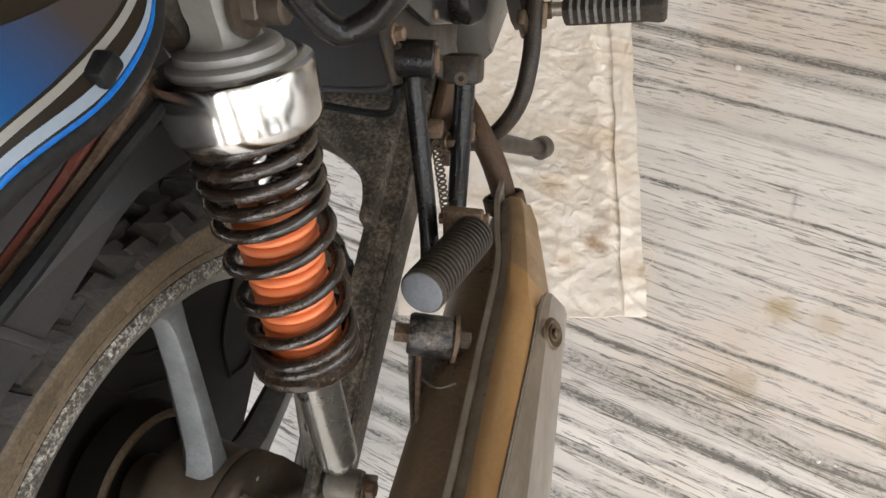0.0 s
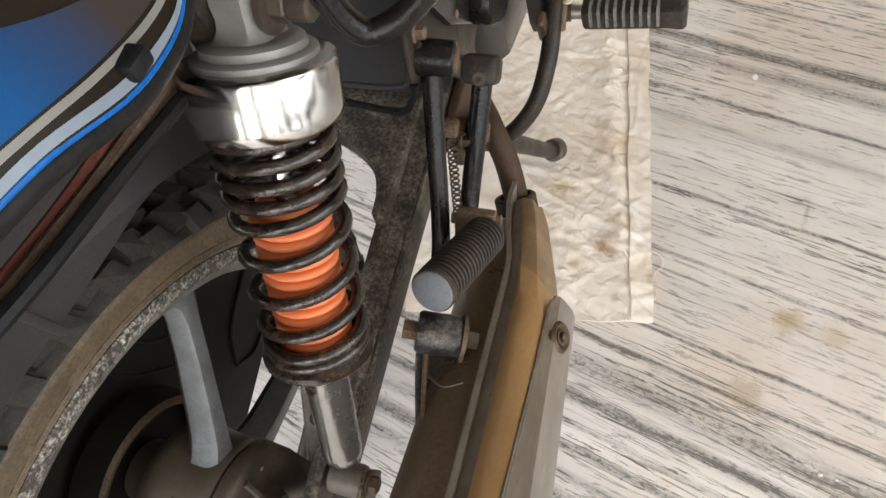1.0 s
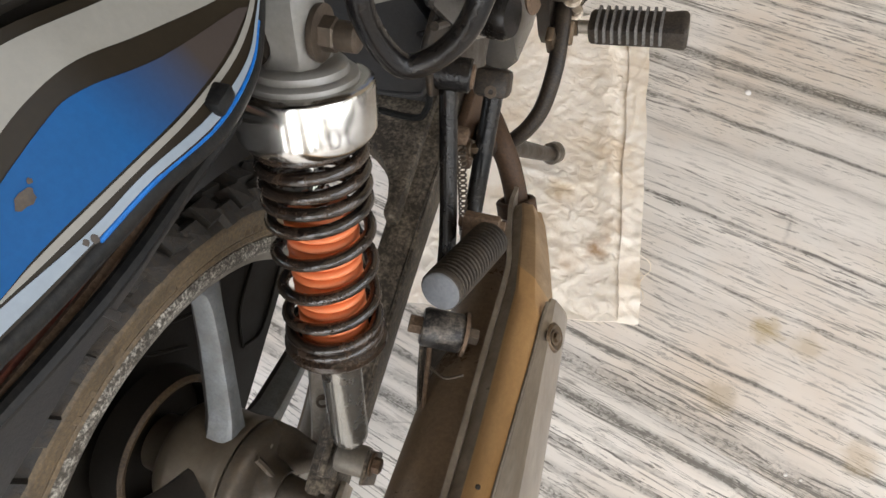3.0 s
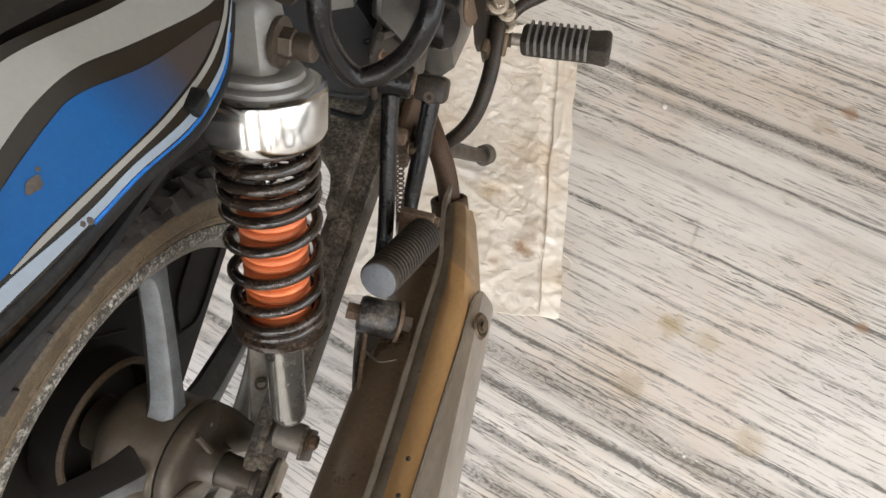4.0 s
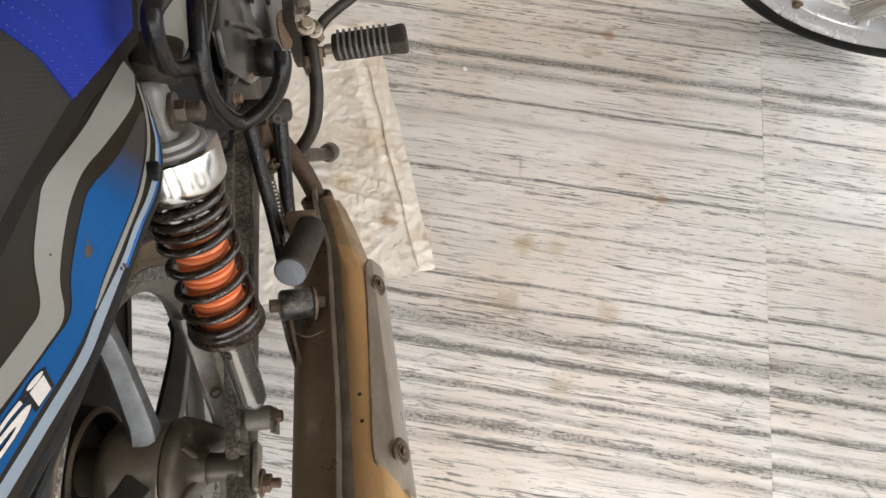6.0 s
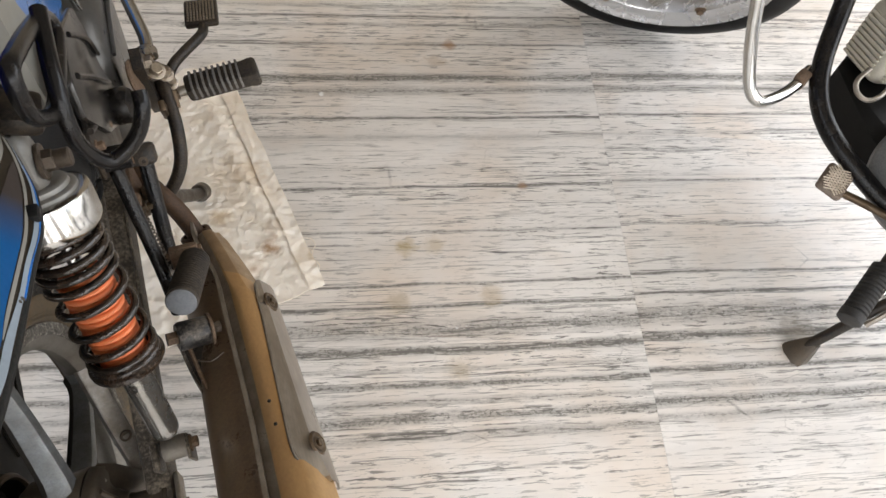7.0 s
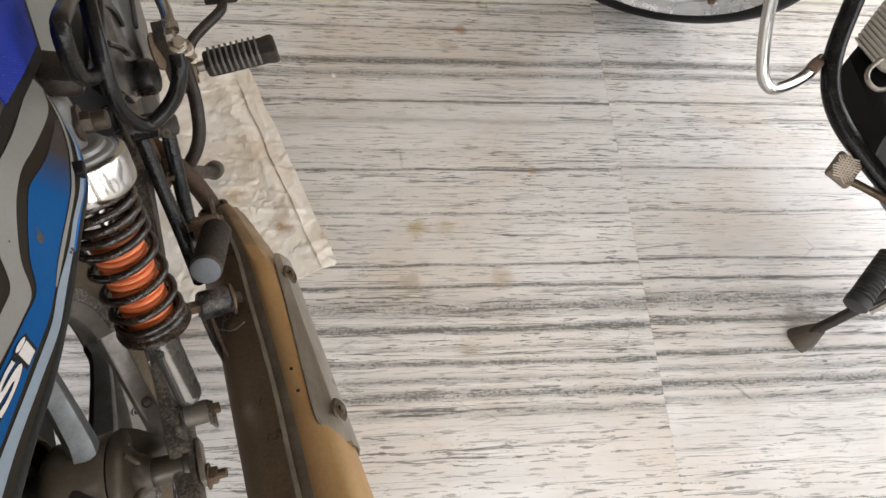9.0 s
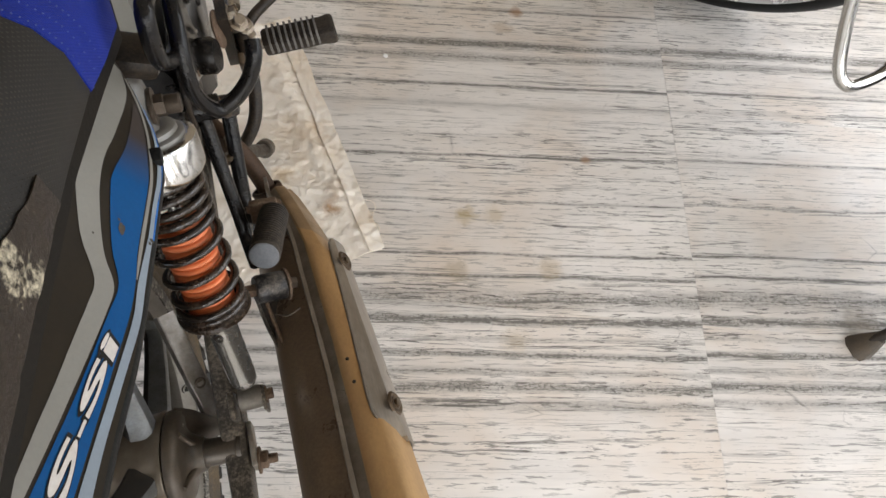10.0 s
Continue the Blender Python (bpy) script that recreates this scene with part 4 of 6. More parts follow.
    part("eye_bush", lathe([(0.0, -0.017), (0.0083, -0.016), (0.0083, 0.016), (0.0, 0.017)], low, low + V(1, 0, 0), 20), M_PEG, shock)
    part("top_eye", loft([[top + d * h + V(a * w, 0, 0) + side * b * q for a, b in ((1, 0.62), (0.62, 1), (-0.62, 1), (-1, 0.62), (-1, -0.62), (-0.62, -1), (0.62, -1), (1, -0.62))]
                          for h, w, q in ((-0.036, 0.009, 0.010), (-0.031, 0.0125, 0.0155), (-0.020, 0.0140, 0.0180), (-0.006, 0.0140, 0.0175), (0.001, 0.0130, 0.0160), (0.0060, 0.0135, 0.0165), (0.0105, 0.0160, 0.0190), (0.0125, 0.0175, 0.0205))]), M_GREYPAINT, shock, "cast grey top eye", sharp=40)
    tb = top - d * 0.006
    up = part("upper_washer", lathe([(0.0, 0.0135), (0.0155, 0.0135), (0.016, 0.015), (0.016, 0.0172), (0.0, 0.018)], tb, tb + V(flip, 0, 0), 32), M_NUT, shock)
    part("upper_nut", lathe([(0.0100, 0.0170), (0.0100, 0.0250), (0.0088, 0.0262)], tb, tb + V(flip, 0, 0), 6), M_NUT, shock, "grey-brown hexagon nut")
    part("upper_stud", lathe([(0.0082, 0.0262), (0.0086, 0.0272), (0.0086, 0.0375), (0.0070, 0.0390), (0.0, 0.0395)], tb, tb + V(flip, 0, 0), 20), M_NUT, shock, "grey-brown acorn stud end")
    part("lower_bolt", bolt(low + V(0.0168 * flip, 0, 0), low + V(0.0262 * flip, 0, 0), 0.0070), M_RUST, shock, "rusty mounting bolt")


build_shock(1)
build_shock(-1)


# ---- exhaust ----
def bolt_line(y):
    return V(0.3135 + 0.0435 * (0.23 - y), y, 0.365 + 0.3435 * (0.23 - y))


def build_muffler():
    body_line = smooth_line([(0.236, 0.43, 0.232), (0.243, 0.36, 0.256), (0.252, 0.2, 0.312), (0.258, 0.0, 0.381), (0.266, -0.32, 0.490)], 8)

    def sec(w):
        r = 0.021 + 0.029 * min(1, max(0, (w - 0.06) / 0.3)) ** 0.8
        return [(r * 1.0 * a, r * 1.08 * b) for a, b in circle(1.0, 28)]
    body = part("muffler", sweep(bmesh.new(), body_line, sec, up=(0, 0, 1)), M_MUFFLER, bike, "brown-black muffler with a bronze-tinted heat shield", sharp=60)

    def shell(ys, keys, thick, name, mat, label, slant=0, sharp=24):
        bm = bmesh.new()
        rows = []
        for y in ys:
            b = bolt_line(y)
            line = []
            for j, (p, q) in enumerate(keys(y)):
                dy = -0.0075 * j * slant * max(0.0, 1 - abs(y - 0.305) / 0.1)
                line.append(bm.verts.new(bolt_line(y + dy) + V(p, 0, q)))
            rows.append(line)
        for i, (a, b) in enumerate(zip(rows, rows[1:])):
            for j in range(len(a) - 1):
                bm.faces.new((a[j], a[j + 1], b[j + 1], b[j])).material_index = (2 if j < 2 else 1 if ys[i] > 0.326 else 0) if slant else 0
        bmesh.ops.recalc_face_normals(bm, faces=bm.faces)
        bmesh.ops.solidify(bm, geom=bm.faces[:], thickness=thick)
        return part(name, bm, mat, body, label, sharp=sharp)

    def gold_keys(y):
        k = max(0.0, min(1.0, (0.42 - y) / 0.13))
        s = k ** 0.8
        drop = -0.012 * (1 - s)
        g = 0.006 * max(0.0, min(1.0, (0.06 - y) / 0.16))
        return [(-0.058 - g - 0.014 * (1 - s), -0.034 * (0.4 + 0.6 * s)), (-0.0555 - g - 0.018 * (1 - s), 0.001 + drop), (-0.0440 - g - 0.020 * (1 - s), 0.0100 + drop), (-0.0405 - g - 0.022 * (1 - s), 0.0118 + drop), (-0.032 - 0.026 * (1 - s), 0.0125 + drop),
                (-0.021 - 0.03 * (1 - s), 0.0115 + drop), (-0.016 - 0.033 * (1 - s), 0.009 + drop), (-0.006 - 0.04 * (1 - s), 0.000 + drop), (0.006 - 0.048 * (1 - s), -0.022 * s + drop), (0.0075 - 0.048 * (1 - s), -0.06 * s + drop)]

    ys = [0.418, 0.40, 0.37, 0.350, 0.335, 0.3265, 0.3255, 0.30, 0.285, 0.265, 0.24, 0.2, 0.1, 0.0, -0.1, -0.2, -0.34]
    shield = shell(ys, gold_keys, 0.0016, "heat_shield", [M_GOLD, M_CAP, M_LIP], "bronze heat-tinted steel shield", 1)

    def side_keys(y):
        e = max(0.0, (-0.0 - y) / 0.045)
        f = max(0.0, (y - 0.245) / 0.06)
        inn = -0.0125 - 0.0130 * max(0.0, min(1.0, (0.23 - y) / 0.23))
        top = 0.0068 + 0.0052 * max(0.0, min(1.0, (0.23 - y) / 0.2)) - 0.034 * e * e - 0.016 * f * f
        inn = inn + (0.0305 * min(1, e * e)) + 0.014 * min(1, f * f)
        return [(inn - 0.0005, top + 0.0003 + 0.003 * min(1, e)), (inn + 0.0015, top + 0.0022 + 0.003 * min(1, e)), (-0.003 + 0.008 * min(1, e), 0.0058 - 0.018 * e * e - 0.012 * f * f), (0.0085, -0.0195), (0.0115, -0.035), (0.0105, -0.062)]

    cover = shell([0.276, 0.27, 0.26, 0.25, 0.2, 0.12, 0.04, 0.0, -0.015, -0.028, -0.038, -0.043], side_keys, 0.0016, "shield_cover", M_SHIELD, "scratched grey steel side cover")
    # Bright steel bead added to draw the highlight along the cover's inner edge.
    bead = []
    for y in (0.268, 0.25, 0.2, 0.15, 0.1, 0.05, 0.01, -0.012, -0.028, -0.038):
        a, b = side_keys(y)[0], side_keys(y)[2]
        bead.append(bolt_line(y) + V(a[0] + (b[0] - a[0]) * 0.02, 0, a[1] + (b[1] - a[1]) * 0.02 + 0.0012))
    part("cover_edge_glint", tube(bead, 0.0015, 8, 5), M_STEEL, cover, "bright bead for the highlight on the cover's edge")
    for y in (0.23, 0.0):
        p = bolt_line(y) + V(0.0025, 0, 0.0005)
        nrm = V(0.86, 0, 0.51)
        b = part("shield_bolt", bolt(p, p + nrm * 0.0045, 0.0050), M_BRONZE, body, "dull brown bolt in a dimple")
        part("bolt_dimple", lathe([(0.0, -0.0006), (0.0078, -0.0004), (0.0105, 0.0016), (0.0120, 0.0016), (0.0145, -0.001), (0.0, -0.001)], p, p + nrm, 24), M_BRONZE, b)
    # dark inner lip along the shield
    lip = [bolt_line(y) + V(-0.0575 - 0.006 * max(0.0, min(1.0, (0.06 - y) / 0.16)) - (0.016 if y > 0.38 else 0.008 if y > 0.33 else 0), 0, -0.016) for y in (0.43, 0.40, 0.35, 0.3, 0.2, 0.05, -0.1, -0.33)]
    part("shield_lip", sweep(bmesh.new(), smooth_line(lip, 4), [(0.0025, 0.024), (-0.0025, 0.024), (-0.0035, -0.02), (0.0035, -0.02)], up=(0, 0, 1)), M_LIP, body, "worn dark folded lip of the shield")
    part("rivet_spot", lathe([(0.0, 0.0), (0.0022, 0.0), (0.0015, 0.0006), (0.0, 0.0007)], bolt_line(0.067) + V(-0.034, 0, 0.0132), bolt_line(0.067) + V(-0.034, 0, 0.1), 10), M_BLACKDULL, shield)
    part("rivet_spot", lathe([(0.0, 0.0), (0.0022, 0.0), (0.0015, 0.0006), (0.0, 0.0007)], bolt_line(0.035) + V(-0.034, 0, 0.0132), bolt_line(0.035) + V(-0.034, 0, 0.1), 10), M_BLACKDULL, shield)
    part("exhaust_pipe", tube([(0.238, 0.42, 0.236), (0.230, 0.445, 0.262), (0.214, 0.47, 0.30), (0.19, 0.50, 0.325), (0.15, 0.58, 0.315), (0.12, 0.75, 0.26), (0.08, 1.1, 0.30)], 0.0145, 20), M_RUSTPIPE, bike, "rusty brown exhaust pipe")
    part("pipe_clamp", lathe([(0.023, 0.0), (0.025, 0.002), (0.025, 0.018), (0.023, 0.02), (0.019, 0.02), (0.019, 0.0), (0.023, 0.0)], V(0.234, 0.434, 0.250), V(0.222, 0.458, 0.283), 28), M_RUSTPIPE, bike, "rusty pipe clamp")
    bush = part("mount_bush", lathe([(0.0, 0.0), (0.0165, 0.0), (0.0185, 0.003), (0.0185, 0.036), (0.017, 0.039), (0.0, 0.039)], V(0.196, 0.200, 0.392), V(0.24, 0.206, 0.380), 32), M_BUSH, bike, "scuffed black exhaust mount")
    part("bush_washer", lathe([(0.0, 0.0385), (0.021, 0.0385), (0.021, 0.042), (0.0, 0.0425)], V(0.196, 0.200, 0.392), V(0.24, 0.206, 0.380), 28), M_RUST, bush)
    part("mount_bolt", bolt(V(0.2355, 0.2054, 0.3812), V(0.2475, 0.2070, 0.3779), 0.0082), M_NUT, bush, "dull hexagon bolt")
    part("bush_nut", lathe([(0.009, -0.012), (0.009, 0.0)], V(0.196, 0.200, 0.392), V(0.24, 0.206, 0.380), 6), M_RUST, bush)
    rows = [((0.194, 0.208, 0.378), (0.240, 0.214, 0.366)), ((0.196, 0.190, 0.366), (0.240, 0.196, 0.352)), ((0.202, 0.160, 0.355), (0.244, 0.165, 0.345)), ((0.213, 0.125, 0.356), (0.246, 0.128, 0.352)), ((0.224, 0.105, 0.362), (0.246, 0.106, 0.360))]
    hb = bmesh.new()
    grid = [[hb.verts.new(V(*p) * (1 - k / 4) + V(*q) * (k / 4) + V(0, 0, -0.004 * math.sin(math.pi * k / 4))) for k in range(5)] for p, q in rows]
    for r0, r1 in zip(grid, grid[1:]):
        for k in range(4):
            hb.faces.new((r0[k], r0[k + 1], r1[k + 1], r1[k]))
    bmesh.ops.recalc_face_normals(hb, faces=hb.faces)
    bmesh.ops.solidify(hb, geom=hb.faces[:], thickness=0.003)
    part("hanger_plate", hb, M_BLACKDULL, bike, "black curved muffler hanger plate")
    part("hanger_edge", tube([(0.194, 0.208, 0.379), (0.196, 0.190, 0.368), (0.202, 0.160, 0.357), (0.213, 0.125, 0.358), (0.224, 0.104, 0.363)], 0.0022, 8), M_SWING, bike)
    part("hanger_rib", tube([(0.206, 0.19, 0.382), (0.215, 0.14, 0.372), (0.224, 0.11, 0.372)], 0.0025, 8), M_RUST, bike)
    part("shield_clip", tube([(0.214, 0.165, 0.385), (0.23, 0.158, 0.388), (0.246, 0.163, 0.392)], 0.0015, 6), M_NUT, bike)


build_muffler()


# ---- pillion footrest and its bracket ----
def build_footrest():
    t1 = part("bracket_tube", tube([(0.181, 0.376, 0.528), (0.186, 0.345, 0.478), (0.193, 0.305, 0.418), (0.197, 0.275, 0.388), (0.203, 0.235, 0.395)], 0.0086, 18), M_BLACK, bike, "glossy black footrest tube")
    t2 = part("bracket_tube", tube([(0.205, 0.438, 0.452), (0.202, 0.40, 0.398), (0.199, 0.362, 0.345), (0.205, 0.325, 0.350), (0.214, 0.30, 0.375)], 0.0100, 18), M_BLACK, bike, "dusty black footrest tube")
    part("tube_boss", lathe([(0.0, 0.0), (0.0135, 0.0), (0.015, 0.0015), (0.015, 0.036), (0.0135, 0.0375), (0.0, 0.0375)], V(0.166, 0.372, 0.541), V(0.21, 0.376, 0.537), 28), M_BLACK, t1, "black mounting boss")
    part("boss_bolt", lathe([(0.0, 0.037), (0.0105, 0.037), (0.0105, 0.0395), (0.0055, 0.0395), (0.005, 0.0375), (0.0, 0.0375)], V(0.166, 0.372, 0.541), V(0.21, 0.376, 0.537), 24), M_RUST, t1)
    part("tube_boss", box((0.036, 0.03, 0.028), pose(0.203, 0.446, 0.461, -40), 0.006), M_BLACKDULL, t2)
    part("boss_bolt", lathe([(0.0, 0.0), (0.0062, 0.0), (0.0062, 0.006), (0.0028, 0.006), (0.0026, 0.003), (0.0, 0.003)], V(0.204, 0.432, 0.461), V(0.208, 0.40, 0.50), 18), M_NUT, t2)
    a, b = V(0.2185, 0.205, 0.462), V(0.2375, 0.297, 0.409)
    L = (b - a).length
    prof = [(0.0, 0.0), (0.0172, 0.0), (0.0187, 0.0012), (0.0187, 0.006)]
    h = 0.0075
    while h < L - 0.006:
        prof += [(0.0148, h), (0.0184, h + 0.0006), (0.0190, h + 0.0015), (0.0184, h + 0.0026), (0.0148, h + 0.0033)]
        h += 0.0055
    prof += [(0.0165, L - 0.002), (0.015, L), (0.0, L)]
    peg = part("pillion_footrest", lathe(prof, a, b, 40), M_PEG, bike, "ribbed rubber pillion footrest with worn grey end")
    part("end_cap", lathe([(0.0, -0.0014), (0.0160, -0.0014), (0.0172, -0.0006), (0.0176, 0.0006), (0.0, 0.0008)], a, b, 40), M_PEGCAP, peg, "worn grey rubber end")
    part("peg_pivot", box((0.036, 0.014, 0.03), pose(0.226, 0.303, 0.412, -30), 0.003), M_RUST, peg, "rusty folding pivot")
    part("pivot_pin", lathe([(0.0, 0.0), (0.005, 0.0), (0.005, 0.045), (0.0, 0.0455)], V(0.204, 0.305, 0.415), V(0.25, 0.308, 0.417), 14), M_RUST, peg)
    spring = [V(0.184, 0.385, 0.425) * (1 - w) + V(0.196, 0.335, 0.335) * w + V(0.0042 * math.cos(w * 110), 0.0042 * math.sin(w * 110), 0) for w in [k / 240 for k in range(241)]]
    part("return_spring", sweep(bmesh.new(), spring, circle(0.0011, 6)), M_NUT, bike, "stretched steel return spring")


build_footrest()

# ---- side panel ----
PN = V(0.86, 0.12, 0.5).normalized()
PC = V(0.167, 0.06, 0.79)
PU = (V(0, 1, 0) - PN * PN.y).normalized()
PV = PN.cross(PU)


def on_panel(u, v, lift=0.0):
    bulge = -0.9 * (v - 0.02) ** 2 - 0.12 * max(0, u - 0.08) ** 2
    bulge -= 0.0225 * (1 - math.exp(-(max(0.0, 0.04 - u) / 0.075) ** 1.6))
    return PC + PU * u + PV * v + PN * (bulge + lift)


LOWER = [(0.158, -0.006), (0.137, -0.019), (0.118, -0.0275), (0.095, -0.0345), (0.06, -0.0335), (0.02, -0.0225), (-0.009, -0.0181), (-0.0468, -0.0111), (-0.0983, 0.0042), (-0.1578, 0.029), (-0.2563, 0.066)]
UPPER = [(0.16, -0.002), (0.137, 0.005), (0.11, 0.014), (0.07, 0.0275), (0.034, 0.041), (0.0038, 0.0511), (-0.0157, 0.063), (-0.0524, 0.0786), (-0.1057, 0.1056), (-0.1591, 0.1342), (-0.2566, 0.1829)]


def band(a, b, lift, m=4, res=5):
    """A strip on the panel between two lines of (u, v)."""
    la, lb = smooth_line([(*p, 0) for p in a], res), smooth_line([(*p, 0) for p in b], res)
    bm = bmesh.new()
    rows = [[bm.verts.new(on_panel(*(p * (1 - j / m) + q * (j / m)).xy, lift)) for j in range(m + 1)] for p, q in zip(la, lb)]
    for r, s in zip(rows, rows[1:]):
        for j in range(m):
            bm.faces.new((r[j], r[j + 1], s[j + 1], s[j]))
    return bm


def shift(line, dv):
    return [(u, v + dv) for u, v in line]


def letter(ch, quad, mat, lift, fat, parent, name):
    """A glyph laid into a slanted box on the panel: start and end of its foot, start and end of its head."""
    cu = bpy.data.curves.new("letter", "FONT")
    cu.body, cu.size, cu.offset, cu.resolution_u = ch, 1.0, fat, 6
    tmp = bpy.data.objects.new("letter", cu)
    scene.collection.objects.link(tmp)
    me = tmp.evaluated_get(bpy.context.evaluated_depsgraph_get()).to_mesh()
    bm = bmesh.new()
    bm.from_mesh(me)
    grow = fat - 0.03
    xs, ys = [q.co.x for q in bm.verts], [q.co.y for q in bm.verts]
    x0, x1, y0, y1 = min(xs) + grow, max(xs) - grow, min(ys) + grow, max(ys) - grow
    a, b, c, d = (V(*p) for p in quad)
    for q in bm.verts:
        s, t = (q.co.x - x0) / (x1 - x0), (q.co.y - y0) / (y1 - y0)
        p = (a * (1 - s) + b * s) * (1 - t) + (c * (1 - s) + d * s) * t
        q.co = on_panel(p.x, p.y, lift)
    bpy.data.objects.remove(tmp)
    return part(name, bm, mat, parent)


def build_panel():
    bm = band(LOWER, UPPER, 0.0, 12)
    bmesh.ops.recalc_face_normals(bm, faces=bm.faces)
    if sum((f.normal.dot(PN) for f in bm.faces)) < 0:
        bmesh.ops.reverse_faces(bm, faces=bm.faces)
    bmesh.ops.solidify(bm, geom=bm.faces[:], thickness=0.0032)
    panel = part("side_panel", bm, M_PANEL, bike, "dark glossy side panel with blue, silver and white stripes")
    silver_l = [(0.152, -0.001), (0.107, 0.0125), (0.067, 0.0245), (0.03, 0.038), (0.0137, 0.0421), (0.0026, 0.0415), (-0.027, 0.0368), (-0.0521, 0.0278), (-0.0694, 0.0326), (-0.0885, 0.0408), (-0.1241, 0.0562), (-0.1509, 0.0687), (-0.2238, 0.101)]
    silver_r = [(0.146, -0.011), (0.118, -0.011), (0.066, 0.0085), (0.036, 0.0215), (0.0145, 0.0253), (-0.0065, 0.0246), (-0.0332, 0.0209), (-0.0532, 0.0143), (-0.0731, 0.0213), (-0.0918, 0.0299), (-0.1195, 0.0436), (-0.1504, 0.0593), (-0.2128, 0.092)]
    part("silver_stripe", band(silver_l, silver_r, 0.0005, 4), M_SILVER, panel, "dull silver stripe")
    blue_l = [(0.112, -0.0165), (0.0617, -0.0005), (0.028, 0.015), (0.0105, 0.0176), (-0.0269, 0.0154), (-0.0503, 0.0109), (-0.0721, 0.0194), (-0.1221, 0.0425), (-0.1528, 0.0583), (-0.2128, 0.09)]
    blue_r = [(0.118, -0.0205), (0.088, -0.0218), (0.055, -0.0185), (0.02, -0.0118), (-0.0228, -0.0044), (-0.0441, -0.0024), (-0.0702, 0.0045), (-0.1097, 0.0212), (-0.1556, 0.0413), (-0.2018, 0.0617)]
    part("blue_stripe", band(blue_l, blue_r, 0.0005, 6), M_BLUE, panel, "bright blue stripe fading to dark at the tip")
    pin_a = [(0.14, -0.0125), (0.118, -0.0205), (0.09, -0.0235), (0.055, -0.0198), (0.02, -0.0128), (-0.0228, -0.0052), (-0.0426, -0.0029)]
    part("pin_stripe", band(pin_a, [(u, v - 0.0028 * (1 if u > -0.04 else 0.3)) for u, v in pin_a], 0.0006, 2), M_SILVER, panel, "pale pin stripe")
    edge_a = [(0.135, -0.0195), (0.117, -0.0255), (0.095, -0.031), (0.06, -0.0285), (0.02, -0.018), (-0.009, -0.0134), (-0.0441, -0.0043), (-0.0711, 0.002), (-0.1108, 0.0189), (-0.1554, 0.0393), (-0.2018, 0.0598)]
    edge_b = [(0.135, -0.02), (0.118, -0.0268), (0.095, -0.0335), (0.06, -0.0325), (0.02, -0.0217), (-0.009, -0.0172), (-0.0468, -0.0098), (-0.0744, -0.0028), (-0.1147, 0.0148), (-0.1577, 0.034), (-0.206, 0.0525)]
    part("white_stripe", band(edge_a, edge_b, 0.0006, 2), M_WHITE, panel, "white lower stripe")
    rim = [on_panel(u, v - 0.0002, -0.0012) for u, v in LOWER[1:]]
    part("blue_edge", tube(rim[1:6], 0.0015, 8, 5), M_BLUEEDGE, panel, "bright blue edge of the panel")
    part("black_edge", tube([p + V(-0.004, 0, -0.0055) for p in rim], 0.0055, 10, 5), M_TRIM, panel)
    part("rubber_stop", box((0.010, 0.013, 0.008), Matrix.Translation(on_panel(0.066, -0.0275, 0.001)), 0.002), M_TRIM, panel, "black rubber stop")
    for u, v, a, b in ((-0.0118, 0.0088, 0.0042, 0.0026), (-0.0064, 0.0107, 0.001, 0.001), (-0.0103, -0.0162, 0.0014, 0.002), (-0.013, -0.0145, 0.0012, 0.0014), (-0.023, 0.029, 0.0008, 0.0008)):
        bm = bmesh.new()
        vs = []
        for k in range(12):
            q = 1 + 0.4 * noise.noise(V(k * 0.9, u * 400, v * 300))
            vs.append(bm.verts.new(on_panel(u + a * q * math.cos(k * math.pi / 6), v + b * q * math.sin(k * math.pi / 6), 0.0009)))
        bm.faces.new(vs)
        part("paint_chip", bm, M_CHIPPED, panel)
    for ch, quad in (("S", ((-0.1823, 0.0564), (-0.1513, 0.0455), (-0.1771, 0.0661), (-0.147, 0.0517))),
                     ("-", ((-0.1493, 0.0455), (-0.1401, 0.0407), (-0.1486, 0.0469), (-0.1394, 0.0421))),
                     ("S", ((-0.14, 0.0391), (-0.1046, 0.0226), (-0.1338, 0.0452), (-0.1004, 0.03))),
                     ("i", ((-0.1042, 0.0208), (-0.0926, 0.0152), (-0.0964, 0.0285), (-0.0847, 0.0219)))):
        letter(ch, quad, M_TRIM, 0.0010, 0.07, panel, "letter_outline")
        letter(ch, quad, M_LETTER, 0.0013, 0.03, panel, "letter")
    return panel


build_panel()


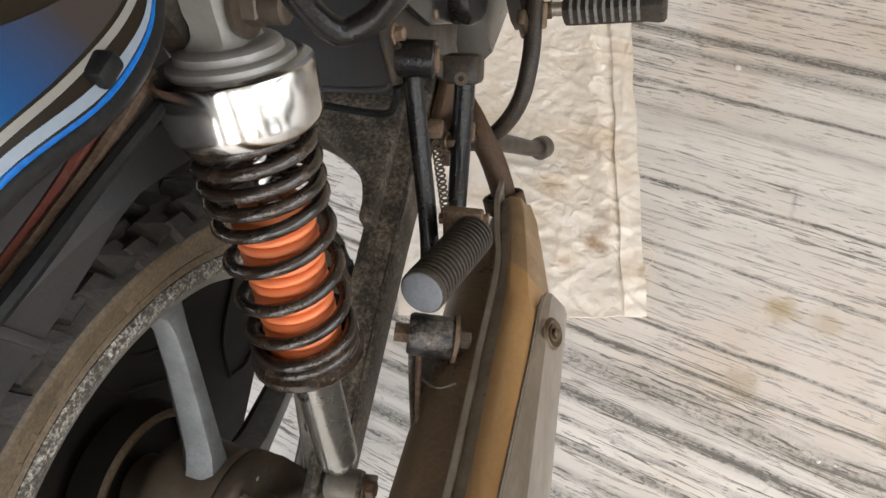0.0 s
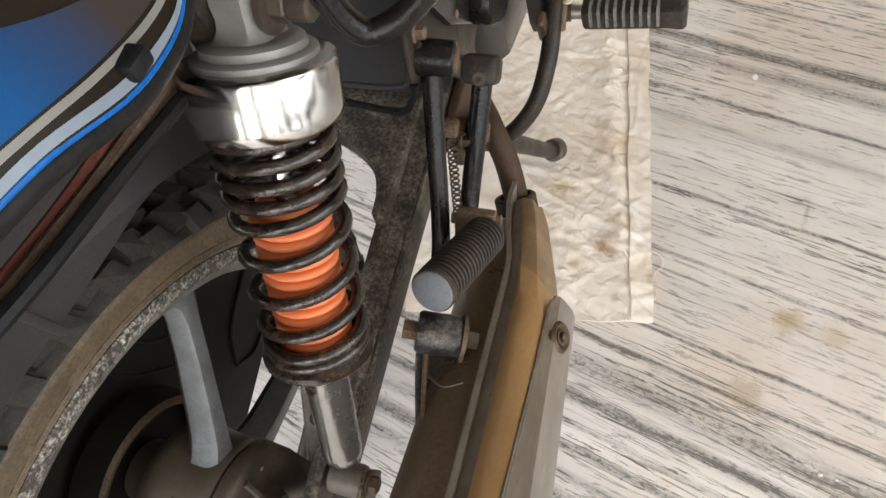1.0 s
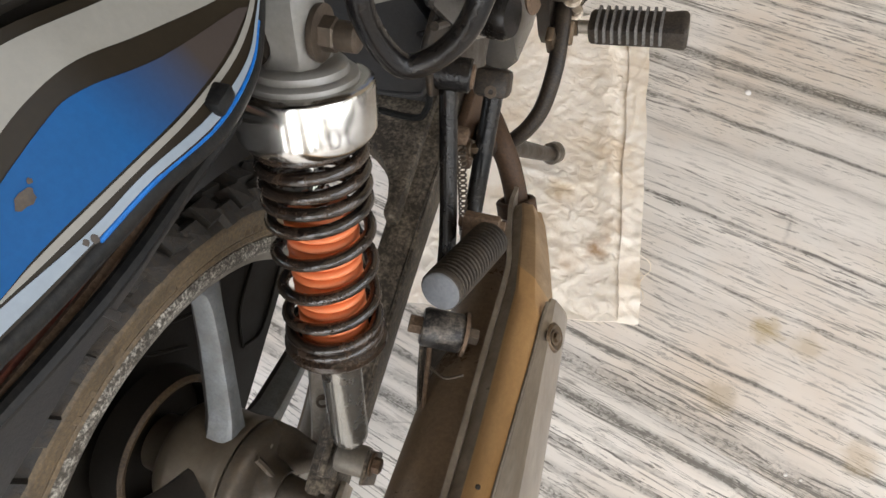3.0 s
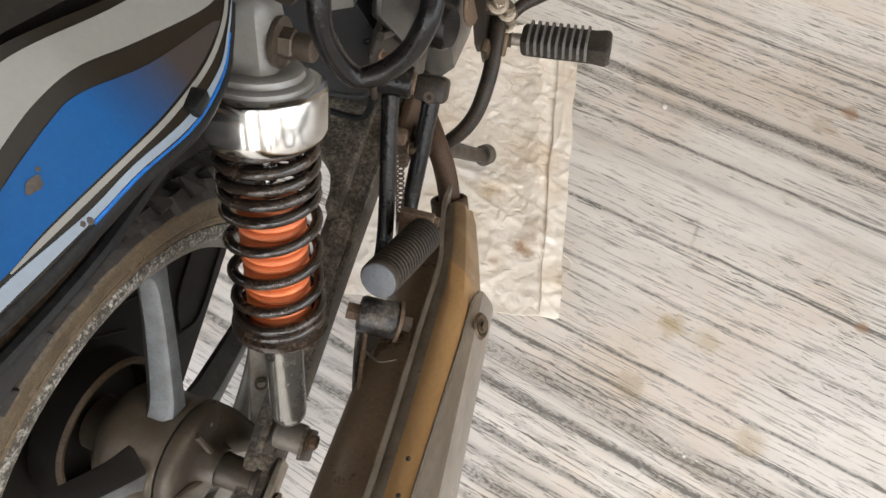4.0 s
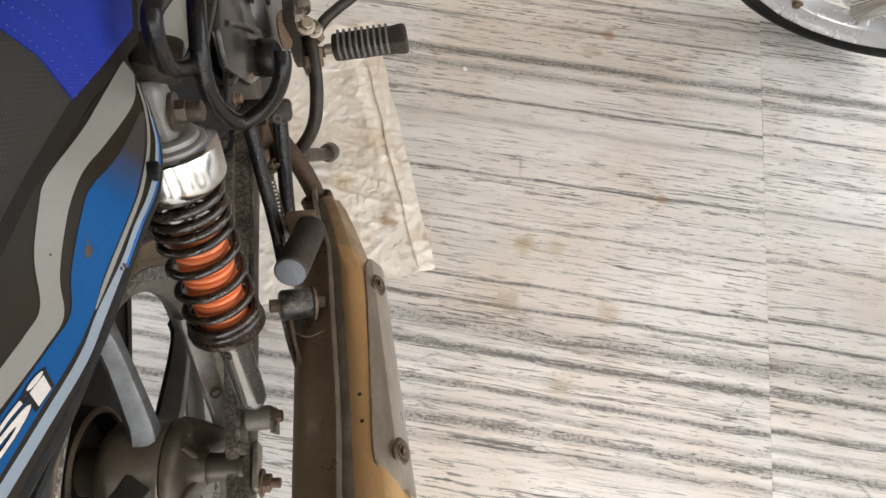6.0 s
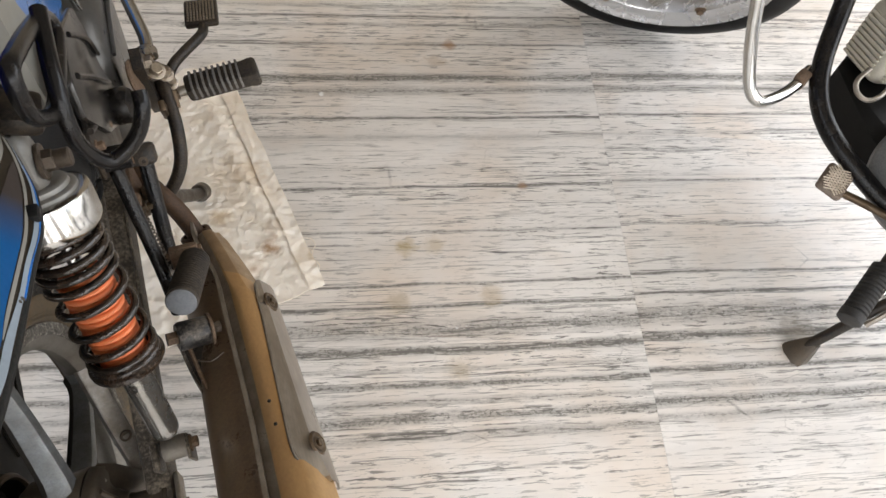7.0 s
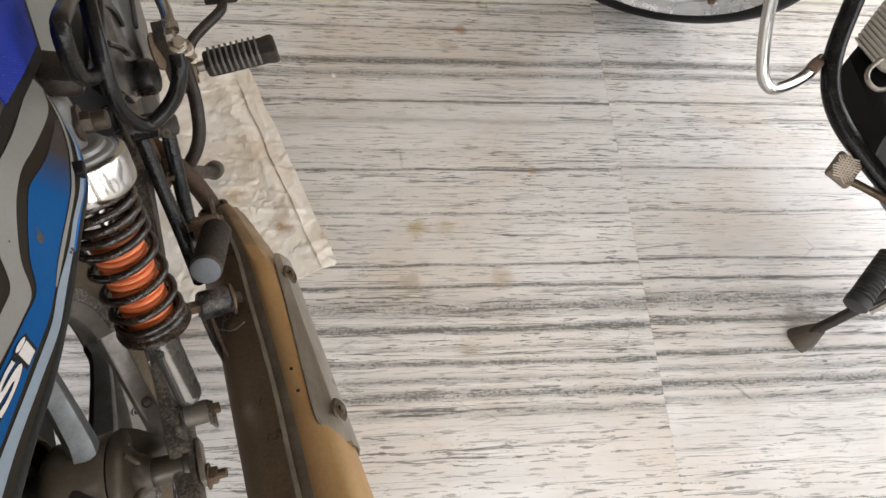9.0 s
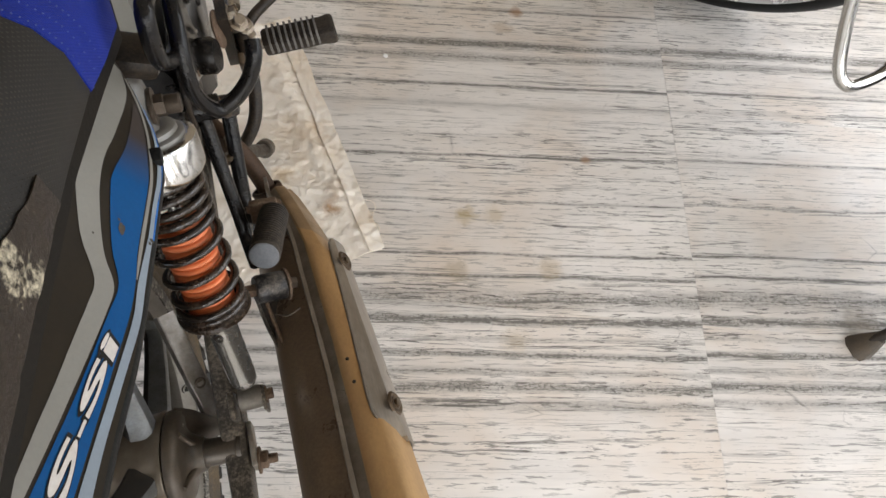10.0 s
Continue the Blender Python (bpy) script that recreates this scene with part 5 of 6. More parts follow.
# ---- mudguard and hidden structure under the panel ----
def build_mudguard():
    m = Matrix(((0, 0, 1, 0.074), (1, 0, 0, 0), (0, 1, 0, 0), (0, 0, 0, 1)))
    guard = part("mudguard", prism([(0.262, 0.74), (0.246, 0.605), (0.232, 0.598), (0.21, 0.606), (0.15, 0.618), (0.09, 0.622), (0.04, 0.628), (-0.06, 0.628), (-0.2, 0.61), (-0.3, 0.60), (-0.3, 0.76), (0.1, 0.76)], m, 0.004, 0.0012), M_PLASTIC, bike, "matt grey-black plastic mudguard side")
    part("mudguard_rib", box((0.003, 0.006, 0.07), pose(0.0785, 0.062, 0.655, 10), 0.0012), M_PLASTIC, guard)
    bm = bmesh.new()
    line = smooth_line([ring_point(r, radians(a), 0) for r, a in ((0.335, 38), (0.345, 60), (0.35, 90), (0.352, 120), (0.355, 150))], 8)
    sweep(bm, line, [(0.074, -0.004), (0.06, 0.018), (0.03, 0.026), (-0.03, 0.026), (-0.06, 0.018), (-0.074, -0.004), (-0.071, -0.006), (-0.03, 0.022), (0.03, 0.022), (0.071, -0.006)], up=(0, 0, 1))
    part("mudguard_shell", bm, M_PLASTIC, guard)
    for k, mat in enumerate((M_WIRE, M_RUST, M_TRIM)):
        part("wire", tube([(0.10 + 0.012 * k, 0.20, 0.69 - 0.006 * k), (0.118 + 0.008 * k, 0.12, 0.70), (0.115 + 0.01 * k, 0.04, 0.705 + 0.004 * k), (0.11, -0.08, 0.72)], 0.0042, 8), mat, bike, "dusty wiring under the panel")
    part("frame_rail", tube([(0.105, 0.52, 0.66), (0.115, 0.30, 0.705), (0.115, 0.05, 0.745), (0.10, -0.3, 0.79)], 0.0125, 14), M_BLACKDULL, bike, "black frame rail")
    # Added dark body: gives the gap between seat and panel its deep shade.
    part("under_seat_filler", loft([[V(x, y, z) for x, z in ((-w, lo), (w, lo), (w + 0.004, hi), (-w - 0.004, hi))] for y, w, lo, hi in ((-0.55, 0.08, 0.80, 0.878), (-0.2, 0.10, 0.76, 0.846), (0.05, 0.118, 0.735, 0.828), (0.16, 0.128, 0.72, 0.815), (0.30, 0.125, 0.70, 0.79), (0.42, 0.10, 0.68, 0.78))]), M_CASE, bike, "black filler added under the seat to keep the gap dark", sharp=50)
    part("shock_bracket", box((0.02, 0.06, 0.055), pose(0.128, 0.235, 0.712, 10), 0.006), M_BLACKDULL, bike)


build_mudguard()


# ---- seat ----
def seat_section(y, w, top, low):
    pts = []
    for k in range(15):
        a = math.pi * k / 14
        cx, sz = math.cos(a), math.sin(a)
        pts.append(V(w * math.copysign(abs(cx) ** 0.75, cx), y, low + (top - low) * sz ** 0.7))
    return pts + [V(-w * 0.9, y, low - 0.012), V(w * 0.9, y, low - 0.012)]


def build_seat():
    rows = [(-0.55, 0.085, 0.955, 0.885), (-0.4, 0.098, 0.955, 0.87), (-0.2, 0.112, 0.955, 0.872), (-0.05, 0.134, 0.95, 0.866), (0.05, 0.150, 0.942, 0.857), (0.115, 0.1575, 0.932, 0.8435)]
    seat = part("seat", loft([seat_section(*r) for r in rows]), M_SEAT, bike, "black dimpled vinyl seat with a blue front half", sharp=70)
    rows = [(0.1155, 0.1585, 0.9325, 0.8430), (0.16, 0.163, 0.918, 0.826), (0.22, 0.164, 0.90, 0.80), (0.32, 0.15, 0.885, 0.80), (0.5, 0.12, 0.88, 0.80), (0.62, 0.09, 0.88, 0.80)]
    part("seat_cloth", loft([seat_section(*r) for r in rows]), M_SEATBLUE, seat, "bright blue stitched seat cloth", sharp=70)
    part("seat_base", loft([[V(x * s, y, z) for x, z in ((w, z0), (w + 0.004, z0 - 0.012), (w - 0.012, z0 - 0.022), (-w + 0.012, z0 - 0.022), (-w - 0.004, z0 - 0.012), (-w, z0))] for y, w, z0, s in ((-0.55, 0.083, 0.888, 1), (-0.2, 0.109, 0.874, 1), (-0.05, 0.131, 0.866, 1), (0.05, 0.146, 0.859, 1), (0.13, 0.156, 0.838, 1), (0.22, 0.160, 0.80, 1), (0.5, 0.12, 0.80, 1))]), M_CASE, seat, "black seat base edge")
    stitch = bmesh.new()
    for y, dz in ((0.119, 0.0), (0.134, -0.003), (0.150, 0.0)):
        for p in [q for i, q in enumerate(smooth_line(seat_section(y, 0.1587 + (y - 0.1155) * 0.10, 0.9330 - (y - 0.1155) * 0.32, 0.8432 - (y - 0.1155) * 0.38)[:15], 5))]:
            bmesh.ops.create_icosphere(stitch, subdivisions=1, radius=0.00055, matrix=Matrix.Translation(p))
    tagged(part("stitching", stitch, M_STITCH, seat, "pale stitches"), kind="stuff")
    side = [(-0.4, 0.098, 0.955, 0.87), (-0.2, 0.112, 0.955, 0.872), (-0.05, 0.134, 0.95, 0.866), (0.05, 0.150, 0.942, 0.857)]
    torn = bmesh.new()
    grid = []
    for k in range(46):
        y = -0.36 + k * 0.0085
        i = max(q for q in range(3) if side[q][0] <= y)
        w = (y - side[i][0]) / (side[i + 1][0] - side[i][0])
        sec = seat_section(y, *[p + (q - p) * w for p, q in zip(side[i][1:], side[i + 1][1:])])
        edge = smooth_line(sec[:6], 6)
        reach = max(3, 5 + int(6 * noise.noise(V(y * 28, 2, 0)) + 4 * min(1.0, (0.03 - y) / 0.12)))
        ring = []
        for q in range(13):
            at = reach * q / 12
            lo = edge[int(at)].lerp(edge[min(int(at) + 1, len(edge) - 1)], at - int(at))
            ring.append(torn.verts.new(lo + V(0.0014 + 0.0012 * noise.noise(lo * 90), 0, 0.0006)))
        grid.append(ring)
    for a, b in zip(grid, grid[1:]):
        for q in range(12):
            torn.faces.new((a[q], a[q + 1], b[q + 1], b[q]))
    bmesh.ops.recalc_face_normals(torn, faces=torn.faces)
    bmesh.ops.solidify(torn, geom=torn.faces[:], thickness=0.0008)
    part("torn_cover", torn, M_FOAM, seat, "torn brown seat edge with flaking cream backing", sharp=60)


random.seed(11)
build_seat()


# ---- grab handle, hook and frame in front of the shock ----
def build_grab():
    loop = [(0.191, 0.187, 0.836), (0.189, 0.182, 0.806), (0.190, 0.196, 0.783), (0.196, 0.225, 0.766), (0.200, 0.306, 0.759), (0.199, 0.327, 0.762), (0.197, 0.322, 0.777), (0.195, 0.284, 0.799), (0.193, 0.219, 0.828)]
    part("grab_handle", tube(loop, 0.0068, 16, 7, closed=True), M_BLACK, bike, "glossy black tubular grab handle loop")
    hook = [(0.200, 0.30, 0.80), (0.202, 0.235, 0.785), (0.201, 0.212, 0.755), (0.203, 0.213, 0.725), (0.214, 0.218, 0.701), (0.230, 0.224, 0.703), (0.246, 0.230, 0.718), (0.255, 0.236, 0.738), (0.256, 0.246, 0.748)]
    part("cargo_hook", tube(hook, 0.0070, 16, 7), M_BLACK, bike, "glossy black bent steel hook")
    part("handle_bracket", box((0.04, 0.04, 0.022), pose(0.160, 0.25, 0.744, 0, 20), 0.008), M_BLACKDULL, bike, "dusty dark frame lug")
    part("air_box", loft([[V(x, y, z) for x, z in ((-0.13, z0), (0.14, z0), (0.152, z0 + 0.02), (0.158, z0 + 0.10), (0.13, 0.615), (-0.13, 0.615), (-0.158, z0 + 0.10), (-0.15, z0 + 0.02))] for y, z0 in ((0.405, 0.462), (0.412, 0.455), (0.62, 0.44), (0.63, 0.45))]), M_AIRBOX, bike, "slate-grey plastic air box", sharp=30)
    part("air_box_slot", tube([(0.06, 0.398, 0.452), (0.13, 0.396, 0.446), (0.146, 0.40, 0.458), (0.15, 0.404, 0.475)], 0.0036, 8), M_TRIM, bike)
    m = Matrix(((0, 0, 1, 0.168), (1, 0, 0, 0), (0, 1, 0, 0), (0, 0, 0, 1)))
    plate = part("frame_plate", prism([(0.352, 0.585), (0.40, 0.60), (0.46, 0.555), (0.54, 0.475), (0.545, 0.43), (0.51, 0.405), (0.47, 0.42), (0.43, 0.47), (0.385, 0.50), (0.352, 0.53)], m, 0.006, 0.0025), M_BLACKDULL, bike, "dusty black frame plate")
    part("plate_rib", tube([(0.176, 0.37, 0.592), (0.177, 0.45, 0.535), (0.178, 0.53, 0.462)], 0.004, 8), M_BLACKDULL, plate)
    part("plate_rib", tube([(0.176, 0.365, 0.56), (0.177, 0.41, 0.512), (0.178, 0.47, 0.45)], 0.003, 8), M_BLACKDULL, plate)
    part("rubber_plug", lathe([(0.0, 0.0), (0.023, 0.0), (0.025, 0.003), (0.025, 0.02), (0.021, 0.026), (0.0, 0.027)], V(0.182, 0.518, 0.484), V(0.24, 0.506, 0.494), 32), M_BLACK, bike, "round black rubber plug")
    part("stand_leg", tube([(0.185, 0.465, 0.335), (0.205, 0.57, 0.21), (0.222, 0.665, 0.09), (0.229, 0.700, 0.047), (0.236, 0.718, 0.030)], 0.0125, 16), M_BLACKDULL, bike, "dusty centre stand leg")
    part("stand_foot", lathe([(0.0, 0.0), (0.0165, 0.0), (0.019, 0.002), (0.019, 0.02), (0.0175, 0.0225), (0.0, 0.0225)], V(0.231, 0.706, 0.040), V(0.243, 0.735, 0.018), 28), M_DRUM, bike, "worn round stand foot")
    part("stand_leg", tube([(-0.135, 0.52, 0.30), (-0.15, 0.62, 0.16), (-0.17, 0.70, 0.04), (-0.232, 0.722, 0.024)], 0.0125, 16), M_BLACKDULL, bike)
    part("stand_bridge", tube([(-0.14, 0.55, 0.25), (0.14, 0.55, 0.25)], 0.011, 14), M_BLACKDULL, bike)
    part("pivot_nut", bolt(V(0.178, 0.46, 0.355), V(0.2, 0.462, 0.352), 0.012), M_RUST, bike, "rusty swingarm pivot nut")
    part("pivot_bracket", box((0.012, 0.075, 0.085), pose(0.17, 0.465, 0.37, 8), 0.004), M_RUSTPIPE, bike, "rusty pivot bracket")
    for k, (y, z) in enumerate(((0.405, 0.42), (0.415, 0.39), (0.43, 0.365))):
        part("bracket_link", box((0.016, 0.018, 0.012), pose(0.178, y, z, 30 * k), 0.003), M_RUST, bike)


def build_frame_detail():
    for a, b, r in (((0.1765, 0.388, 0.585), (0.1775, 0.520, 0.452), 0.0022), ((0.1765, 0.402, 0.590), (0.1775, 0.532, 0.463), 0.0016), ((0.1765, 0.36, 0.545), (0.1775, 0.40, 0.508), 0.0022)):
        part("weld_ridge", tube([a, Vector(a).lerp(Vector(b), 0.5) + V(0.0012, 0.003, 0), b], r, 8), M_SWING, bike, "dusty weld ridge")
    for y, z, r in ((0.372, 0.565, 0.0055), (0.53, 0.452, 0.0065), (0.455, 0.515, 0.0045)):
        part("frame_bolt", bolt((0.174, y, z), (0.183, y, z + 0.001), r), M_RUST, bike, "small rusty frame bolt")
    part("airbox_lip", tube([(-0.05, 0.4035, 0.470), (0.05, 0.4035, 0.468), (0.128, 0.4035, 0.470), (0.147, 0.405, 0.485), (0.152, 0.408, 0.53)], 0.0028, 8), M_AIRBOX, bike)
    clip = part("cable_clip", tube([(0.150, 0.398, 0.555), (0.160, 0.392, 0.562), (0.166, 0.394, 0.545), (0.162, 0.398, 0.520), (0.152, 0.399, 0.512)], 0.0028, 8), M_BLACK, bike, "black bent wire clip")
    # linkage between stand and frame, seen behind the footrest tubes
    part("stand_link", prism([(0.0, -0.008), (0.05, -0.006), (0.055, 0.0), (0.05, 0.006), (0.0, 0.008), (-0.006, 0.0)], frame_of(V(0.188, 0.43, 0.40), V(0.30, 0.43, 0.41), (0, 0.6, 0.8)), 0.004, 0.001), M_BRONZE, bike, "worn zinc stand link")
    for y, z in ((0.402, 0.405), (0.418, 0.385), (0.44, 0.37)):
        part("link_nut", bolt((0.188, y, z), (0.200, y, z + 0.002), 0.0062), M_BRONZE, bike, "worn zinc nut")


build_grab()
build_frame_detail()


# ---- rider footrest, brake pedal, engine side ----
def build_front():
    a, b = V(0.272, 0.676, 0.348), V(0.392, 0.668, 0.368)
    ln = (b - a)
    t = ln.normalized()
    side, up = V(0, 1, 0), t.cross(V(0, 1, 0))
    peg = part("rider_footrest", loft([[a + t * d + side * x * s + up * z * s for x, z in ((0.022, 0.0), (0.020, 0.012), (0.012, 0.0155), (-0.012, 0.0155), (-0.020, 0.012), (-0.022, 0.0), (-0.018, -0.013), (0.018, -0.013))] for d, s in ((0.0, 0.85), (0.003, 0.97), (0.012, 1.0), (0.100, 1.0), (0.112, 1.08), (0.118, 1.06), (0.1215, 0.88))]), M_PEG, bike, "black ribbed rubber footrest", sharp=40)
    for k in range(9):
        c = a + t * (0.012 + 0.0098 * k)
        line = smooth_line([c + side * x + up * z for x, z in ((-0.0235, -0.004), (-0.021, 0.0135), (-0.012, 0.0175), (0.012, 0.0175), (0.021, 0.0135), (0.0235, -0.004))], 3)
        part("rubber_rib", sweep(bmesh.new(), line, [(0.0021, 0.0016), (-0.0021, 0.0016), (-0.0026, -0.0016), (0.0026, -0.0016)], up=t), M_PEGRIB, peg)
    part("peg_shaft", tube([(0.222, 0.672, 0.345), (0.275, 0.674, 0.349)], 0.0085, 14), M_STEEL, bike, "dull steel footrest shaft")
    br = part("peg_bracket", loft([[V(x, y, z) for y, z in ((0.60, 0.47), (0.628, 0.485), (0.66, 0.44), (0.69, 0.375), (0.685, 0.335), (0.66, 0.325), (0.635, 0.36), (0.61, 0.42))] for x in (0.212, 0.2145, 0.2255, 0.228)]), M_BLACKDULL, bike, "dusty black footrest bracket with worn zinc clamps", sharp=40)
    for p, r in ((V(0.228, 0.618, 0.462), 0.0105), (V(0.228, 0.645, 0.432), 0.0085), (V(0.228, 0.672, 0.372), 0.0095), (V(0.228, 0.655, 0.345), 0.007)):
        part("bracket_bolt", bolt(p, p + V(0.013, 0.0, 0.002), r), M_ZINC if r > 0.009 else M_RUST, br)
    part("clamp_block", box((0.022, 0.026, 0.02), pose(0.236, 0.628, 0.438, 25, 0, 10), 0.006, seg=3), M_ZINC, br, "worn zinc clamp block")
    part("clamp_block", box((0.024, 0.024, 0.03), pose(0.246, 0.66, 0.39, 15, 20, 0), 0.004), M_BRONZE, br)
    part("lever_tab", box((0.01, 0.018, 0.05), pose(0.234, 0.60, 0.385, 30), 0.003), M_BRONZE, br)
    part("clamp_collar", lathe([(0.0105, 0.0), (0.015, 0.001), (0.015, 0.012), (0.0105, 0.013), (0.0105, 0.0)], V(0.233, 0.652, 0.446), V(0.235, 0.69, 0.455), 28), M_ZINC, br, "bright clamp collar")
    part("clamp_collar", lathe([(0.009, 0.0), (0.0125, 0.001), (0.0125, 0.009), (0.009, 0.010), (0.009, 0.0)], V(0.248, 0.668, 0.352), V(0.30, 0.672, 0.358), 24), M_BRONZE, br)
    part("lever_tab", box((0.012, 0.03, 0.016), pose(0.25, 0.632, 0.372, 50, 10, 15), 0.003), M_BRONZE, br)
    part("rusty_disc", lathe([(0.0, 0.0), (0.026, 0.0), (0.028, 0.003), (0.026, 0.006), (0.0, 0.006)], V(0.208, 0.603, 0.452), V(0.268, 0.598, 0.462), 32), M_RUST, br, "rusty disc behind the bracket")
    for p, r in ((V(0.240, 0.612, 0.452), 0.0095), (V(0.249, 0.640, 0.418), 0.0085), (V(0.252, 0.652, 0.388), 0.0075)):
        part("clamp_bolt", bolt(p, p + V(0.004, -0.006, 0.011), r), M_ZINC, br, "bright worn clamp bolt")
    part("clamp_strap", tube([(0.226, 0.612, 0.442), (0.238, 0.618, 0.452), (0.249, 0.634, 0.437), (0.256, 0.650, 0.412), (0.254, 0.662, 0.385)], 0.0058, 10), M_BRONZE, br, "bent zinc strap")
    part("rod_tab", box((0.016, 0.030, 0.006), pose(0.234, 0.640, 0.458, -20, 10, 8), 0.002), M_BRONZE, br)
    part("chrome_rod", tube([(0.232, 0.635, 0.452), (0.235, 0.683, 0.455), (0.225, 0.74, 0.475), (0.215, 0.80, 0.495), (0.205, 0.95, 0.54)], 0.0095, 16), M_CUP, bike, "chrome kick lever rod")
    arm = part("brake_pedal", tube([(0.234, 0.66, 0.355), (0.258, 0.681, 0.392), (0.283, 0.708, 0.397), (0.31, 0.735, 0.398), (0.321, 0.757, 0.394), (0.324, 0.79, 0.39)], 0.0085, 16), M_BLACKDULL, bike, "black bent brake pedal with a square pad")
    pm = pose(0.3255, 0.797, 0.398, 6, -4, -8)
    part("pedal_pad", box((0.056, 0.058, 0.012), pm, 0.004), M_BLACKDULL, arm, "square knurled pedal pad")
    knob = bpy.data.meshes.new("pad_stud")
    kb = box((0.0034, 0.0038, 0.003), None, 0.0006, seg=1)
    kb.to_mesh(knob)
    kb.free()
    knob.materials.append(M_STUD)
    for i in range(9):
        for j in range(8):
            ob = new("pad_stud", knob)
            ob.parent, ob.matrix_parent_inverse = arm, rest(arm).inverted()
            ob.matrix_basis = pm @ Matrix.Translation((-0.0212 + 0.0053 * i, -0.0205 + 0.0058 * j, 0.0066))
    part("brake_hose", tube([(0.238, 0.668, 0.40), (0.242, 0.625, 0.385), (0.244, 0.588, 0.355), (0.236, 0.555, 0.315), (0.216, 0.535, 0.285), (0.19, 0.53, 0.265), (0.15, 0.56, 0.25)], 0.0105, 16), M_BLACKDULL, bike, "thick black rubber hose")
    case = part("engine_case", loft([[V(x, 0.74 + s * p, 0.40 + s * q) for p, q in ((-0.17, 0.02), (-0.15, 0.10), (-0.07, 0.14), (0.06, 0.13), (0.16, 0.09), (0.19, 0.0), (0.14, -0.11), (0.0, -0.14), (-0.12, -0.11))] for x, s in ((-0.15, 0.9), (0.0, 1.0), (0.13, 1.0), (0.165, 0.97), (0.185, 0.85), (0.19, 0.6))]), M_CASEGLOSS, bike, "glossy grey engine case", sharp=40)
    part("case_rib", tube([(0.19, 0.64, 0.47), (0.193, 0.72, 0.48), (0.193, 0.82, 0.46)], 0.004, 8), M_AIRBOX, case)
    outline = [(0.44, 0.675), (0.545, 0.625), (0.565, 0.575), (0.555, 0.53), (0.61, 0.42), (0.55, 0.425), (0.44, 0.515), (0.36, 0.62), (0.375, 0.66)]
    m = Matrix(((0, 0, 1, 0.172), (1, 0, 0, 0), (0, 1, 0, 0), (0, 0, 0, 1))) @ pose(0, 0, 0, 0, 0, 0)
    cover = part("lower_side_cover", prism(outline, m, 0.010, 0.004), M_GLOSSDARK, bike, "glossy dark grey lower side cover")
    part("cover_fold", tube([(0.183, 0.40, 0.645), (0.184, 0.47, 0.58), (0.184, 0.55, 0.50)], 0.0035, 8), M_GLOSSDARK, cover)
    part("cover_fold", tube([(0.183, 0.45, 0.66), (0.184, 0.53, 0.59), (0.184, 0.56, 0.54)], 0.0030, 8), M_BLACK, cover)
    front = part("front_side_cover", loft([[V(x, y, z) for x, y, z in ((0.11, 0.452 + d, z0), (0.143, 0.470 + d, z0), (0.150, 0.52 + d, z0), (0.152, 0.62 + d, z0), (0.14, 0.78 + d, z0), (0.10, 0.82 + d, z0), (0.08, 0.60 + d, z0))] for z0, d in ((0.555, 0.075), (0.575, 0.045), (0.61, 0.018), (0.66, -0.005), (0.72, -0.03), (0.80, -0.05))]), M_BLUECOVER, bike, "blue front side cover", sharp=40)
    part("white_cover_band", loft([[V(x, y, z) for x, y, z in ((0.12, 0.375, z0), (0.146, 0.39, z0), (0.1495, 0.475 + d, z0), (0.11, 0.48 + d, z0))] for z0, d in ((0.60, 0.04), (0.64, 0.01), (0.70, -0.02), (0.80, -0.045))]), M_SILVER, front, "pale grey band of the cover", sharp=40)
    part("cover_trim", tube([(0.16, 0.56, 0.80), (0.163, 0.60, 0.70), (0.165, 0.64, 0.60), (0.168, 0.66, 0.54)], 0.0055, 12), M_CHROME, bike, "bright trim strip")
    part("fuel_tank", loft([[V(w * math.cos(a), y, 0.86 + h * math.sin(a)) for a in [math.pi * k / 12 * 2 for k in range(24)]] for y, w, h in ((0.62, 0.08, 0.07), (0.68, 0.13, 0.1), (0.85, 0.15, 0.12), (1.05, 0.13, 0.11), (1.15, 0.06, 0.06))]), M_BLUECOVER, bike, "blue fuel tank", sharp=60)


build_front()

# ---- second motorcycle ----
bike2 = thing("motorcycle", (1.45, 0.2, 0), "black motorcycle with a silver front wheel leaning on its side stand", "motorcycle")


